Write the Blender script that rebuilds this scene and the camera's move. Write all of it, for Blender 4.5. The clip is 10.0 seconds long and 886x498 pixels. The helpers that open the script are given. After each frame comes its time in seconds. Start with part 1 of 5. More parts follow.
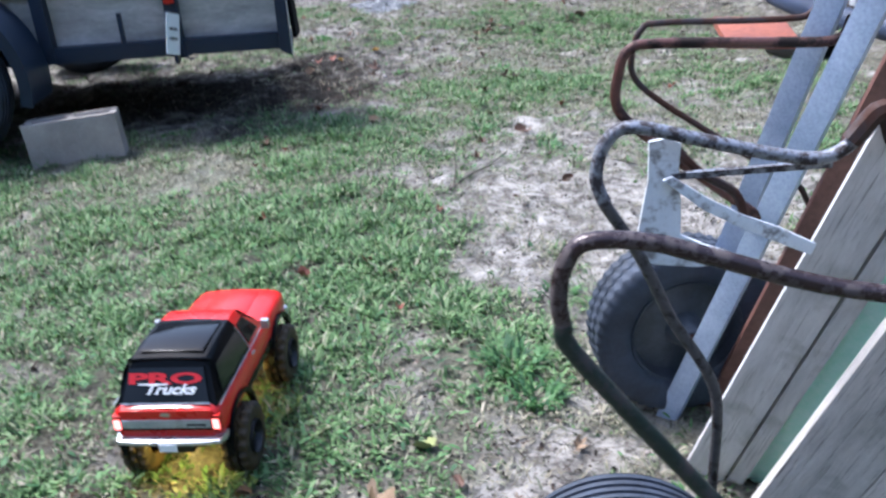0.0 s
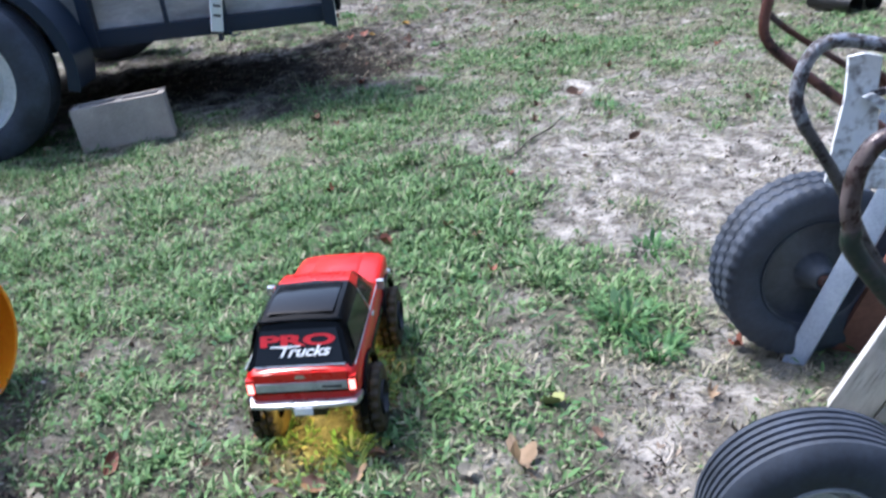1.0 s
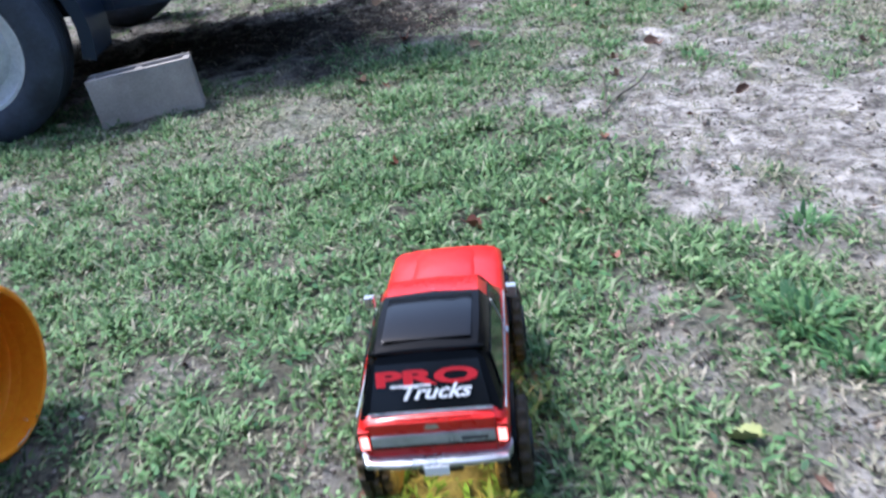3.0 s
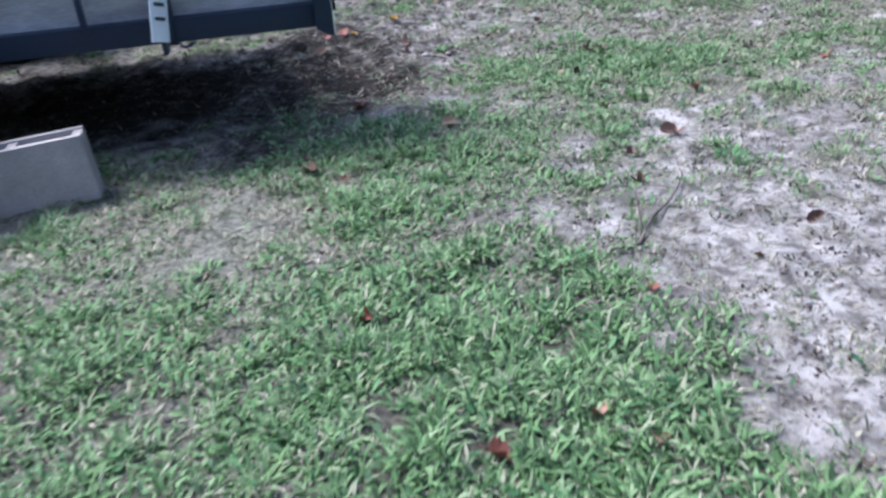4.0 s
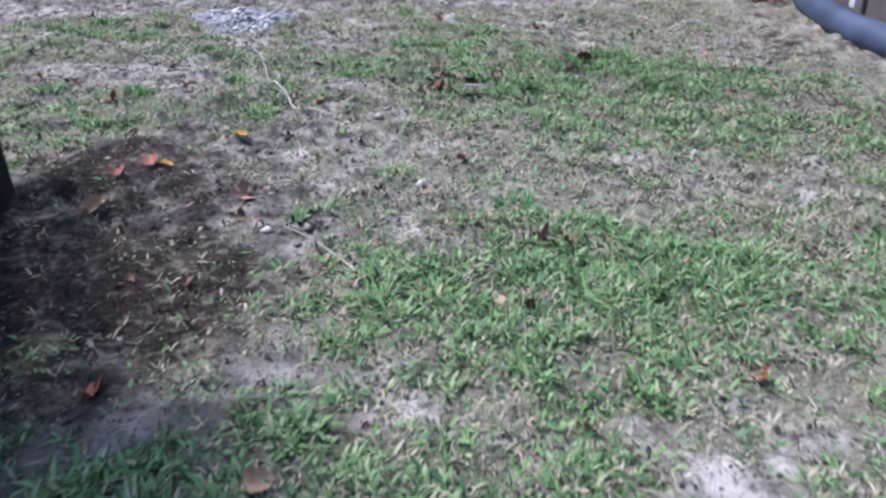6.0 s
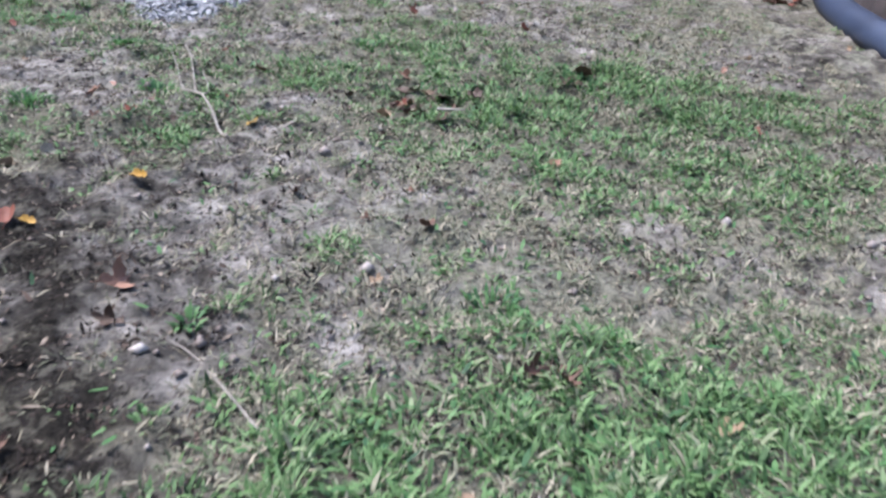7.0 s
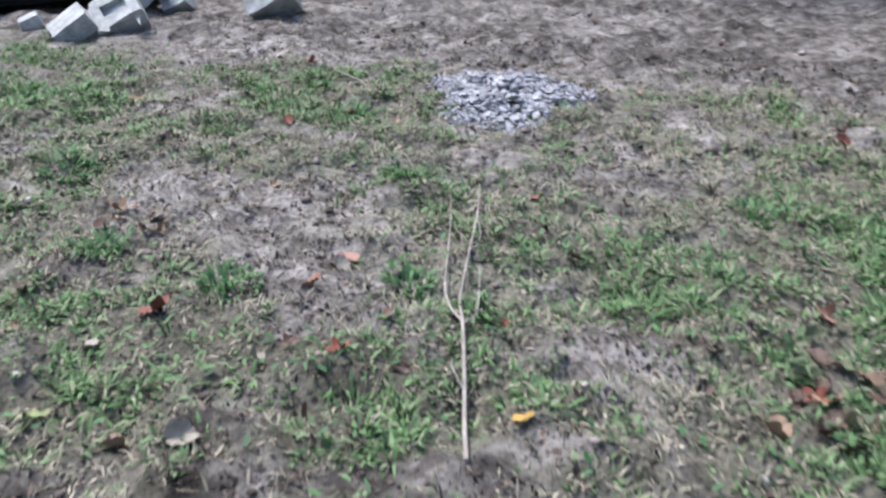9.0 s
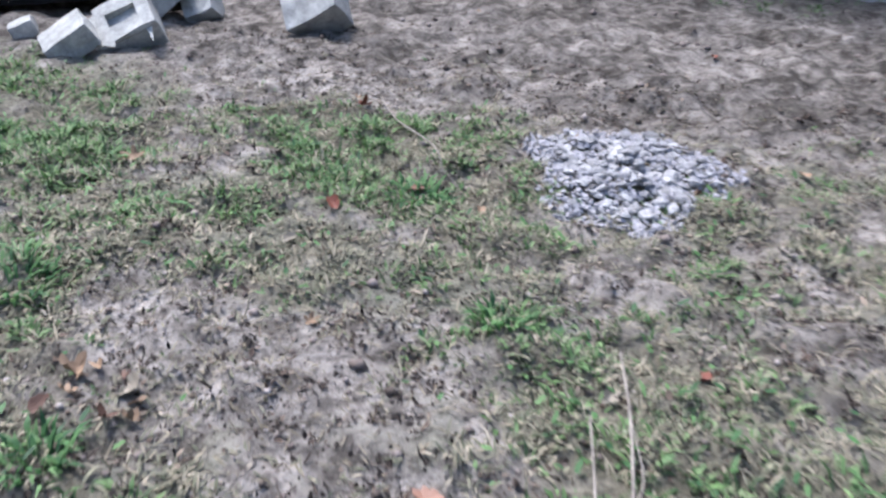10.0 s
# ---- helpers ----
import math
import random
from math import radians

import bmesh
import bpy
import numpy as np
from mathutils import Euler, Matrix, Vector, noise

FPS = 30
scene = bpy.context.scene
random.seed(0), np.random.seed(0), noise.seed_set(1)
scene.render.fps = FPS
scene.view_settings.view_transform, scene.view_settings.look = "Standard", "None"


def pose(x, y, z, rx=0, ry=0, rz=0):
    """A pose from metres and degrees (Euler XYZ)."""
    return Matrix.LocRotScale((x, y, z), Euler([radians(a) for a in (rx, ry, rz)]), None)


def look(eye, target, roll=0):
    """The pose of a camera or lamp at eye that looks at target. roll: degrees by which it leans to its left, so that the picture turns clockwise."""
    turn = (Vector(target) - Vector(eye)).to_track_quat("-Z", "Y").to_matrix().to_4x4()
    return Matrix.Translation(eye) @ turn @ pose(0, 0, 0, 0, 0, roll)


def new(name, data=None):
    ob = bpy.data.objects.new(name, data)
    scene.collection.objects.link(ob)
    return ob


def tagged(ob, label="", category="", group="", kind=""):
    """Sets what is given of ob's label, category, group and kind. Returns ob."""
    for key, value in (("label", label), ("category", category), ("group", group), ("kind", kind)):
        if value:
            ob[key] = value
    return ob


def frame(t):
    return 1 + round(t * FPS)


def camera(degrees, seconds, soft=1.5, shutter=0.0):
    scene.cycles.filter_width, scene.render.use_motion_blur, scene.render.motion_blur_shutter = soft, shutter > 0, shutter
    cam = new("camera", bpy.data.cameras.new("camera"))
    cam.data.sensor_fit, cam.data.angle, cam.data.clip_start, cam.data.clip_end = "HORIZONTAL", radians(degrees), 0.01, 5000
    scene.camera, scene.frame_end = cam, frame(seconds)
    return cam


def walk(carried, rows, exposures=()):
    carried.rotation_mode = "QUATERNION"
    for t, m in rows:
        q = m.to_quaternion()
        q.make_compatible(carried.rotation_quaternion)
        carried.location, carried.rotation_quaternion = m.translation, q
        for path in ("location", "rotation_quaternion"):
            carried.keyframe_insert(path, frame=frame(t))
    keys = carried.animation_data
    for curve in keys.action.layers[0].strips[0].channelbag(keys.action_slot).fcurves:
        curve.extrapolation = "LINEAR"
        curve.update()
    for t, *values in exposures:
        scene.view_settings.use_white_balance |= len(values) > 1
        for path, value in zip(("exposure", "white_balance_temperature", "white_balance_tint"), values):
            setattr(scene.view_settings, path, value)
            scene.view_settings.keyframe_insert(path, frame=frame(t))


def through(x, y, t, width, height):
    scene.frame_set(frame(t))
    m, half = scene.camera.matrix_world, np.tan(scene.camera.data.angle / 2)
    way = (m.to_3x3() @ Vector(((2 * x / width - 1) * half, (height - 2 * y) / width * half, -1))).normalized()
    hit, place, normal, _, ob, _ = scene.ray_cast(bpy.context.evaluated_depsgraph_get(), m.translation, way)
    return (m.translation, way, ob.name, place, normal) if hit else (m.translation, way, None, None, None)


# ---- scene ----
# ---------------------------------------------------------------- camera and its walk
cam = camera(56.4, 10.0, soft=2.5, shutter=0.33)
PATH = [
    (0, (0.402, 0.544, 0.998), (0.268, 2.363, 0.176), -3.7),
    (0.3, (0.342, 0.488, 1.005), (0.215, 2.338, 0.256), -6.3),
    (0.5, (0.29, 0.493, 1.013), (0.179, 2.338, 0.248), -7.5),
    (0.7, (0.241, 0.513, 1.0), (0.161, 2.337, 0.184), -7.6),
    (0.9, (0.182, 0.522, 0.966), (0.057, 2.331, 0.123), -6.6),
    (1, (0.18, 0.545, 0.95), (0.031, 2.345, 0.091), -6.4),
    (1.5, (0.127, 0.513, 0.914), (-0.08, 2.27, -0.02), -4.9),
    (2, (0.08, 0.528, 0.896), (-0.174, 2.302, 0.009), -5.9),
    (2.2, (0.045, 0.561, 0.872), (-0.167, 2.329, -0.038), -5.8),
    (3.3, (-0.085, 1.091, 0.858), (-0.266, 2.85, -0.077), -9.1),
    (3.5, (-0.119, 1.242, 0.866), (-0.254, 3.019, -0.042), -7.8),
    (4, (-0.212, 1.616, 0.881), (-0.199, 3.391, -0.04), -4.9),
    (4.5, (-0.196, 1.993, 0.868), (-0.03, 3.757, -0.061), -2.2),
    (5, (-0.141, 2.415, 0.858), (0.075, 4.189, -0.04), -1.7),
    (5.5, (-0.059, 2.83, 0.851), (0.178, 4.602, -0.046), -1.8),
    (6, (0.016, 3.201, 0.845), (0.229, 4.988, -0.027), 0.2),
    (6.2, (0.031, 3.332, 0.834), (0.26, 5.098, -0.075), 1.2),
    (7.3, (0.161, 4.025, 0.84), (0.421, 5.775, -0.092), 3.3),
    (7.5, (0.165, 4.137, 0.865), (0.379, 5.901, -0.053), 3.9),
    (8, (0.16, 4.467, 0.855), (-0.017, 6.21, -0.11), 0.9),
    (8.5, (0.168, 4.81, 0.863), (-0.199, 6.541, -0.069), -0.5),
    (9, (0.105, 5.161, 0.874), (-0.43, 6.847, -0.061), 0.3),
    (9.5, (-0.092, 5.5, 0.877), (-0.621, 7.191, -0.051), 1.9),
    (10, (-0.301, 5.874, 0.842), (-0.893, 7.523, -0.123), 2.3),
]
walk(cam, [(t, look(eye, target, roll)) for t, eye, target, roll in PATH], exposures=[(0, 1.87, 5700, 13), (1, 1.88, 5800, 13), (2, 1.87, 5750, 13), (4, 1.80, 5500, 17), (6, 1.65, 5700, 18), (8, 1.54, 5950, 15), (9, 1.52, 5950, 16), (10, 1.57, 5950, 17)])

# ---------------------------------------------------------------- world and light
world = bpy.data.worlds.new("overcast_sky")
scene.world = world
world.use_nodes = True
wn = world.node_tree
sky = wn.nodes.new("ShaderNodeTexSky")
sky.sky_type, sky.sun_disc = "NISHITA", False
sky.sun_elevation, sky.sun_rotation = radians(60), radians(-62)
sky.air_density, sky.dust_density, sky.ozone_density = 1.2, 3.0, 1.5
wn.nodes["Background"].inputs["Strength"].default_value = 0.106
wn.links.new(sky.outputs["Color"], wn.nodes["Background"].inputs["Color"])
sun = new("sun", bpy.data.lights.new("sun", "SUN"))
sun.data.energy, sun.data.angle, sun.data.color = 1.98, radians(17), (1.0, 0.97, 0.92)
sun.matrix_world = look((-3.7, 5.5, 7.4), (0, 3.5, 0))

# ---------------------------------------------------------------- helpers
def lin(h):
    """Linear colour from a hex string."""
    c = [int(h[i:i + 2], 16) / 255 for i in (0, 2, 4)]
    return tuple(v / 12.92 if v <= 0.04045 else ((v + 0.055) / 1.055) ** 2.4 for v in c) + (1.0,)


class Nodes:
    """A short way to write node trees."""
    def __init__(self, name):
        self.m = bpy.data.materials.new(name)
        self.m.use_nodes = True
        self.t = self.m.node_tree
        self.b = self.t.nodes["Principled BSDF"]
        self.co = self.t.nodes.new("ShaderNodeTexCoord").outputs["Object"]

    def put(self, kind, **values):
        n = self.t.nodes.new(kind)
        for k, v in values.items():
            n.inputs[k.replace("_", " ")].default_value = v
        return n

    def link(self, a, b):
        self.t.links.new(a, b)

    def noise(self, scale, detail=4.0, rough=0.6, stretch=None):
        n = self.put("ShaderNodeTexNoise", Scale=scale, Detail=detail, Roughness=rough)
        if stretch:
            mp = self.put("ShaderNodeMapping")
            mp.inputs["Scale"].default_value = stretch
            self.link(self.co, mp.inputs["Vector"])
            self.link(mp.outputs["Vector"], n.inputs["Vector"])
        else:
            self.link(self.co, n.inputs["Vector"])
        return n.outputs["Fac"]

    def ramp(self, fac, *stops):
        r = self.t.nodes.new("ShaderNodeValToRGB")
        e = r.color_ramp.elements
        while len(e) < len(stops):
            e.new(0.5)
        for s, (p, c) in zip(e, stops):
            s.position = p
            s.color = c if isinstance(c, tuple) else (c, c, c, 1.0)
        self.link(fac, r.inputs["Fac"])
        return r.outputs["Color"]

    def mix(self, fac, a, b, kind="MIX"):
        n = self.t.nodes.new("ShaderNodeMix")
        n.data_type, n.blend_type = "RGBA", kind
        for sock, v in ((n.inputs[0], fac), (n.inputs[6], a), (n.inputs[7], b)):
            if hasattr(v, "is_output"):
                self.link(v, sock)
            else:
                sock.default_value = v
        return n.outputs[2]

    def bump(self, height, strength=0.3, distance=0.005):
        n = self.put("ShaderNodeBump", Strength=strength, Distance=distance)
        self.link(height, n.inputs["Height"])
        self.link(n.outputs["Normal"], self.b.inputs["Normal"])

    def done(self, color=None, rough=None, metal=0.0, **more):
        for key, v in (("Base Color", color), ("Roughness", rough), ("Metallic", metal)):
            if v is None:
                continue
            if hasattr(v, "is_output"):
                self.link(v, self.b.inputs[key])
            else:
                self.b.inputs[key].default_value = v
        for k, v in more.items():
            self.b.inputs[k.replace("_", " ")].default_value = v
        return self.m


def worn(name, c1, c2, scale=12.0, rough=0.6, metal=0.0, bump=0.2, fine=90.0, dist=0.002, stretch=None, **more):
    """A surface of two tones with grain at two scales."""
    n = Nodes(name)
    a = n.noise(scale, 5, 0.65, stretch)
    f = n.noise(fine, 4, 0.7, stretch)
    c = n.mix(n.ramp(a, (0.35, 0.0), (0.68, 1.0)), c1, c2)
    c = n.mix(0.35, c, n.ramp(f, (0.3, 0.25), (0.7, 0.85)), "OVERLAY")
    n.bump(f, bump, dist)
    r = n.ramp(a, (0.3, max(rough - 0.12, 0.03)), (0.75, min(rough + 0.12, 1.0)))
    return n.done(c, r, metal, **more)


def rusty(name, paint, rust, cover=0.5, rough=0.6, metal=0.3, scale=18.0, **more):
    """Painted steel with rust breaking through in patches."""
    n = Nodes(name)
    a = n.noise(scale, 8, 0.7)
    f = n.noise(160.0, 3, 0.7)
    mask = n.ramp(a, (cover - 0.06, 0.0), (cover + 0.06, 1.0))
    col = n.mix(mask, paint, n.mix(f, rust, tuple(v * 0.35 for v in rust[:3]) + (1.0,)))
    col = n.mix(0.3, col, n.ramp(f, (0.3, 0.3), (0.7, 0.8)), "OVERLAY")
    n.bump(n.mix(0.5, a, f), 0.35, 0.002)
    return n.done(col, n.ramp(mask, (0.0, rough - 0.15), (1.0, 0.9)), metal, **more)


def obj(name, bm, material, parent=None, label="", m=None, smooth=True, bevel=0.0):
    """A bmesh as one mesh object."""
    if bevel:
        sharp = [e for e in bm.edges if len(e.link_faces) == 2 and e.calc_face_angle(0) > 0.6]
        bmesh.ops.bevel(bm, geom=sharp, offset=bevel, segments=2, profile=0.7, affect="EDGES", clamp_overlap=True)
    bmesh.ops.recalc_face_normals(bm, faces=bm.faces)
    me = bpy.data.meshes.new(name)
    bm.to_mesh(me)
    bm.free()
    me.polygons.foreach_set("use_smooth", [smooth] * len(me.polygons))
    if smooth:
        me.set_sharp_from_angle(angle=radians(38))
    me.materials.append(material)
    ob = new(name, me)
    if parent:
        ob.parent = parent
    if m is not None:
        ob.matrix_basis = m
    if label:
        ob["label"] = label
    return ob


def part(name, bm, material, parent, label="", m=None, smooth=True, bevel=0.0):
    return obj(name, bm, material, parent, label, m, smooth, bevel)


def thing(name, label, category, m=None, group="", kind=""):
    """An Empty that carries the parts of a thing."""
    e = new(name)
    e.empty_display_size = 0.1
    if m is not None:
        e.matrix_basis = m
    return tagged(e, label, category, group, kind)


def box(sx, sy, sz, x=0.0, y=0.0, z=0.0, m=None, bm=None):
    """A box of that size, centred on x, y, z."""
    bm = bm or bmesh.new()
    t = Matrix.Translation((x, y, z)) @ Matrix.Diagonal((sx, sy, sz, 1))
    bmesh.ops.create_cube(bm, size=1.0, matrix=(m @ t) if m else t)
    return bm


def span(x0, x1, y0, y1, z0, z1, bm=None):
    return box(x1 - x0, y1 - y0, z1 - z0, (x0 + x1) / 2, (y0 + y1) / 2, (z0 + z1) / 2, bm=bm)


def prism(points, depth, bm=None, m=None):
    """A polygon in x and z, pushed from -depth/2 to depth/2 in y."""
    bm = bm or bmesh.new()
    a = [bm.verts.new((x, -depth / 2, z)) for x, z in points]
    b = [bm.verts.new((x, depth / 2, z)) for x, z in points]
    n = len(points)
    bm.faces.new(a)
    bm.faces.new(b[::-1])
    for i in range(n):
        bm.faces.new((a[i], b[i], b[(i + 1) % n], a[(i + 1) % n]))
    if m:
        bmesh.ops.transform(bm, matrix=m, verts=a + b)
    return bm


def loft(rings, bm=None, close=True, caps=True):
    """Skin over rings of equal count."""
    bm = bm or bmesh.new()
    vs = [[bm.verts.new(p) for p in r] for r in rings]
    n = len(vs[0])
    for a, b in zip(vs, vs[1:]):
        for i in range(n if close else n - 1):
            bm.faces.new((a[i], a[(i + 1) % n], b[(i + 1) % n], b[i]))
    if caps:
        bm.faces.new(vs[0][::-1])
        bm.faces.new(vs[-1])
    return bm


def lathe(profile, seg=32, bm=None):
    """A profile of (radius, along) turned round the y axis."""
    rings = [[(r * math.cos(2 * math.pi * i / seg), y, r * math.sin(2 * math.pi * i / seg)) for i in range(seg)] for r, y in profile]
    return loft(rings, bm, caps=False)


def smooth_line(points, step=6):
    """Points of a Catmull-Rom line."""
    p = [Vector(q) for q in points]
    p = [2 * p[0] - p[1]] + p + [2 * p[-1] - p[-2]]
    out = []
    for i in range(1, len(p) - 2):
        for k in range(step):
            t = k / step
            a, b, c, d = p[i - 1:i + 3]
            out.append(0.5 * ((2 * b) + (c - a) * t + (2 * a - 5 * b + 4 * c - d) * t * t + (3 * b - a - 3 * c + d) * t ** 3))
    return out + [p[-2]]


def tube(points, radius, seg=10, bm=None, smoothed=6, taper=1.0):
    """A round bar along a line."""
    line = smooth_line(points, smoothed) if smoothed else [Vector(p) for p in points]
    rings, up = [], Vector((0, 0, 1))
    for i, p in enumerate(line):
        d = (line[min(i + 1, len(line) - 1)] - line[max(i - 1, 0)]).normalized()
        if abs(d.dot(up)) > 0.95:
            up = Vector((0.3, 1, 0)).normalized()
        s = d.cross(up).normalized()
        up = s.cross(d).normalized()
        r = radius * (1 + (taper - 1) * i / (len(line) - 1))
        rings.append([tuple(p + r * (math.cos(a) * s + math.sin(a) * up)) for a in (2 * math.pi * k / seg for k in range(seg))])
    return loft(rings, bm)


def beam(a, b, w, h, bm=None, roll=0.0):
    """A square bar from a to b."""
    a, b = Vector(a), Vector(b)
    q = (b - a).to_track_quat("Y", "Z").to_matrix().to_4x4() @ Matrix.Rotation(roll, 4, "Y")
    return box(w, (b - a).length, h, m=Matrix.Translation((a + b) / 2) @ q, bm=bm)


# ---------------------------------------------------------------- smooth noise over the plan
rng = np.random.default_rng(7)
TABLE = rng.random((256, 256))


def value(x, y, s):
    """Smooth noise from 0 to 1 with cells of s metres."""
    x, y = np.asarray(x, float) / s + 57.3, np.asarray(y, float) / s + 31.7
    i, j = np.floor(x).astype(int), np.floor(y).astype(int)
    u, v = x - i, y - j
    u, v = u * u * (3 - 2 * u), v * v * (3 - 2 * v)
    t = TABLE
    a, b, c, d = t[i % 256, j % 256], t[(i + 1) % 256, j % 256], t[i % 256, (j + 1) % 256], t[(i + 1) % 256, (j + 1) % 256]
    return (a * (1 - u) + b * u) * (1 - v) + (c * (1 - u) + d * u) * v


# bare patches and green patches of the yard: x, y, half width, half depth, strength
BARE = [(0.55, 3.1, 0.45, 0.42, 1.0), (1.0, 3.1, 0.36, 0.5, 0.9), (0.72, 3.8, 0.42, 0.42, 1.0), (0.45, 3.3, 0.38, 0.35, 1.0), (0.5, 2.85, 0.33, 0.26, 0.9),
        (0.72, 2.55, 0.26, 0.2, 0.7), (0.66, 2.2, 0.18, 0.25, 0.8), (0.42, 1.62, 0.36, 0.22, 0.8), (0.55, 1.83, 0.18, 0.2, 0.8), (-0.05, 1.5, 0.35, 0.12, 0.55), (0.42, 3.82, 0.28, 0.22, 0.8),
        (0.57, 4.27, 0.09, 0.11, 0.7), (-0.55, 5.3, 0.55, 0.65, 1.0), (-0.3, 5.65, 0.36, 0.45, 0.9), (0.95, 5.4, 0.30, 0.25, 0.45), (1.8, 7.2, 0.45, 0.8, 0.45), (-0.29, 3.4, 0.14, 0.12, 0.6),
        (0.16, 2.1, 0.2, 0.18, 0.38), (-0.8, 3.6, 0.26, 0.16, 0.5), (0.48, 5.26, 0.36, 0.2, 0.45), (-0.64, 3.42, 0.28, 0.26, 0.9), (-0.50, 3.24, 0.12, 0.13, 0.6), (-0.03, 7.18, 0.1, 0.12, 0.7), (-0.41, 6.68, 0.12, 0.12, 0.5), (-0.72, 1.62, 0.16, 0.18, 0.7)]
BARE_FAR = [(-0.86, 6.85, 0.30, 0.26, 0.9), (-1.2, 6.94, 0.16, 0.14, 0.9), (-0.9, 6.75, 0.2, 0.15, 0.8), (0.3, 8.8, 1.2, 0.6, 1.0), (-1.6, 7.52, 0.14, 0.17, 0.8), (-1.2, 9.6, 2.6, 1.35, 1.0),
            (0.6, 9.9, 2.5, 1.0, 1.0), (-1.2, 4.9, 1.2, 0.7, 1.0), (-2.2, 4.9, 1.4, 0.8, 1.0), (-0.1, 7.35, 0.25, 0.3, 0.6), (-1.9, 8.3, 0.7, 0.4, 0.9), (0.25, 7.7, 0.2, 0.3, 0.6),
            (-0.6, 8.6, 0.7, 0.55, 0.9), (1.1, 7.55, 0.34, 0.4, 0.7), (0.05, 6.44, 0.14, 0.1, 0.6), (-0.55, 6.6, 0.22, 0.18, 0.7), (-0.45, 7.3, 0.25, 0.15, 0.6), (2.0, 6.8, 0.4, 0.4, 0.7)]
GREEN = [(-0.33, 3.74, 0.18, 0.30, 0.8), (0.1, 4.68, 0.3, 0.17, 0.7), (-0.15, 2.85, 0.40, 0.32, 0.7), (-0.35, 3.95, 0.24, 0.2, 0.9), (0.5, 4.62, 0.28, 0.18, 0.7), (0.72, 4.8, 0.24, 0.2, 0.7),
         (1.05, 4.72, 0.2, 0.2, 0.5), (1.43, 4.88, 0.1, 0.15, 0.9), (0.39, 4.08, 0.1, 0.18, 0.7), (0.37, 3.93, 0.06, 0.08, 0.8), (0.62, 3.68, 0.06, 0.07, 0.9), (-0.12, 4.27, 0.09, 0.1, 0.8),
         (0.44, 2.06, 0.12, 0.11, 1.0), (0.2, 2.35, 0.2, 0.2, 0.4), (0.76, 2.45, 0.1, 0.14, 0.7), (0.47, 5.17, 0.11, 0.11, 0.8), (0.60, 5.08, 0.11, 0.08, 0.7), (-0.03, 5.14, 0.06, 0.07, 0.8),
         (0.78, 5.65, 0.12, 0.1, 0.6)]
GREEN_FAR = [(0.42, 6.72, 0.55, 0.22, 0.8), (0.77, 6.35, 0.42, 0.25, 0.9), (1.27, 6.45, 0.36, 0.34, 0.9), (1.27, 5.85, 0.22, 0.3, 0.9), (0.24, 8.0, 0.16, 0.35, 0.7), (0.62, 7.46, 0.22, 0.28, 0.8),
             (-1.24, 7.70, 0.14, 0.22, 1.0), (-0.97, 7.52, 0.16, 0.14, 0.8), (-0.77, 7.42, 0.11, 0.1, 0.8), (-1.15, 7.19, 0.06, 0.11, 0.7), (-0.64, 7.07, 0.07, 0.06, 0.9), (-1.5, 6.85, 0.1, 0.14, 1.0),
             (-1.56, 7.12, 0.14, 0.1, 0.9), (-1.13, 6.52, 0.09, 0.09, 1.0), (-0.98, 6.6, 0.05, 0.05, 0.8), (-0.78, 6.52, 0.14, 0.07, 0.8), (-2.0, 7.4, 0.14, 0.25, 0.8), (-2.3, 7.8, 0.24, 0.18, 0.7),
             (-0.34, 6.24, 0.13, 0.12, 0.7)]
GREEN_LAST = [(-0.86, 7.9, 0.11, 0.13, 0.7), (-1.59, 7.82, 0.09, 0.09, 0.8), (-0.75, 6.44, 0.12, 0.1, 0.8), (-0.3, 6.85, 0.14, 0.07, 0.6), (-1.27, 7.98, 0.15, 0.1, 0.5), (-0.53, 7.06, 0.1, 0.1, 0.5),
              (0.55, 7.0, 0.3, 0.2, 0.5), (-0.9, 6.3, 0.12, 0.2, 0.6), (-0.70, 6.22, 0.07, 0.08, 0.7),
              (-0.35, 6.16, 0.09, 0.07, 0.8), (-1.06, 6.16, 0.07, 0.09, 0.7), (-0.5, 6.28, 0.06, 0.07, 0.5), (-0.92, 6.06, 0.11, 0.08, 0.8),
              (-0.70, 6.42, 0.12, 0.13, 0.9), (-0.82, 6.17, 0.06, 0.11, 0.7), (-0.17, 5.72, 0.05, 0.05, 0.6), (-0.11, 5.46, 0.05, 0.04, 0.6), (-0.38, 5.92, 0.10, 0.08, 0.8), (-0.82, 5.86, 0.09, 0.07, 0.6), (-0.32, 1.62, 0.34, 0.16, 0.7), (0.05, 1.5, 0.2, 0.12, 0.5), (-0.42, 4.22, 0.2, 0.14, 0.7)]


def fbm(x, y, s):
    """Noise of four sizes, s metres the largest, from 0 to 1 round 0.5."""
    v = sum(w * value(x + 3.1 * k, y - 2.3 * k, s / 2 ** k) for k, w in enumerate((0.42, 0.27, 0.18, 0.13)))
    return np.clip(0.5 + 1.35 * (v - 0.5), 0, 1)


def patches(rows, wx, wy, edge):
    """The strongest of some soft-edged patches."""
    out = 0
    for px, py, rx, ry, k in rows:
        d = np.sqrt(((wx - px) / rx) ** 2 + ((wy - py) / ry) ** 2)
        out = np.maximum(out, k * np.exp(-(np.minimum(d / edge, 3.0) ** 2.2)))
    return out


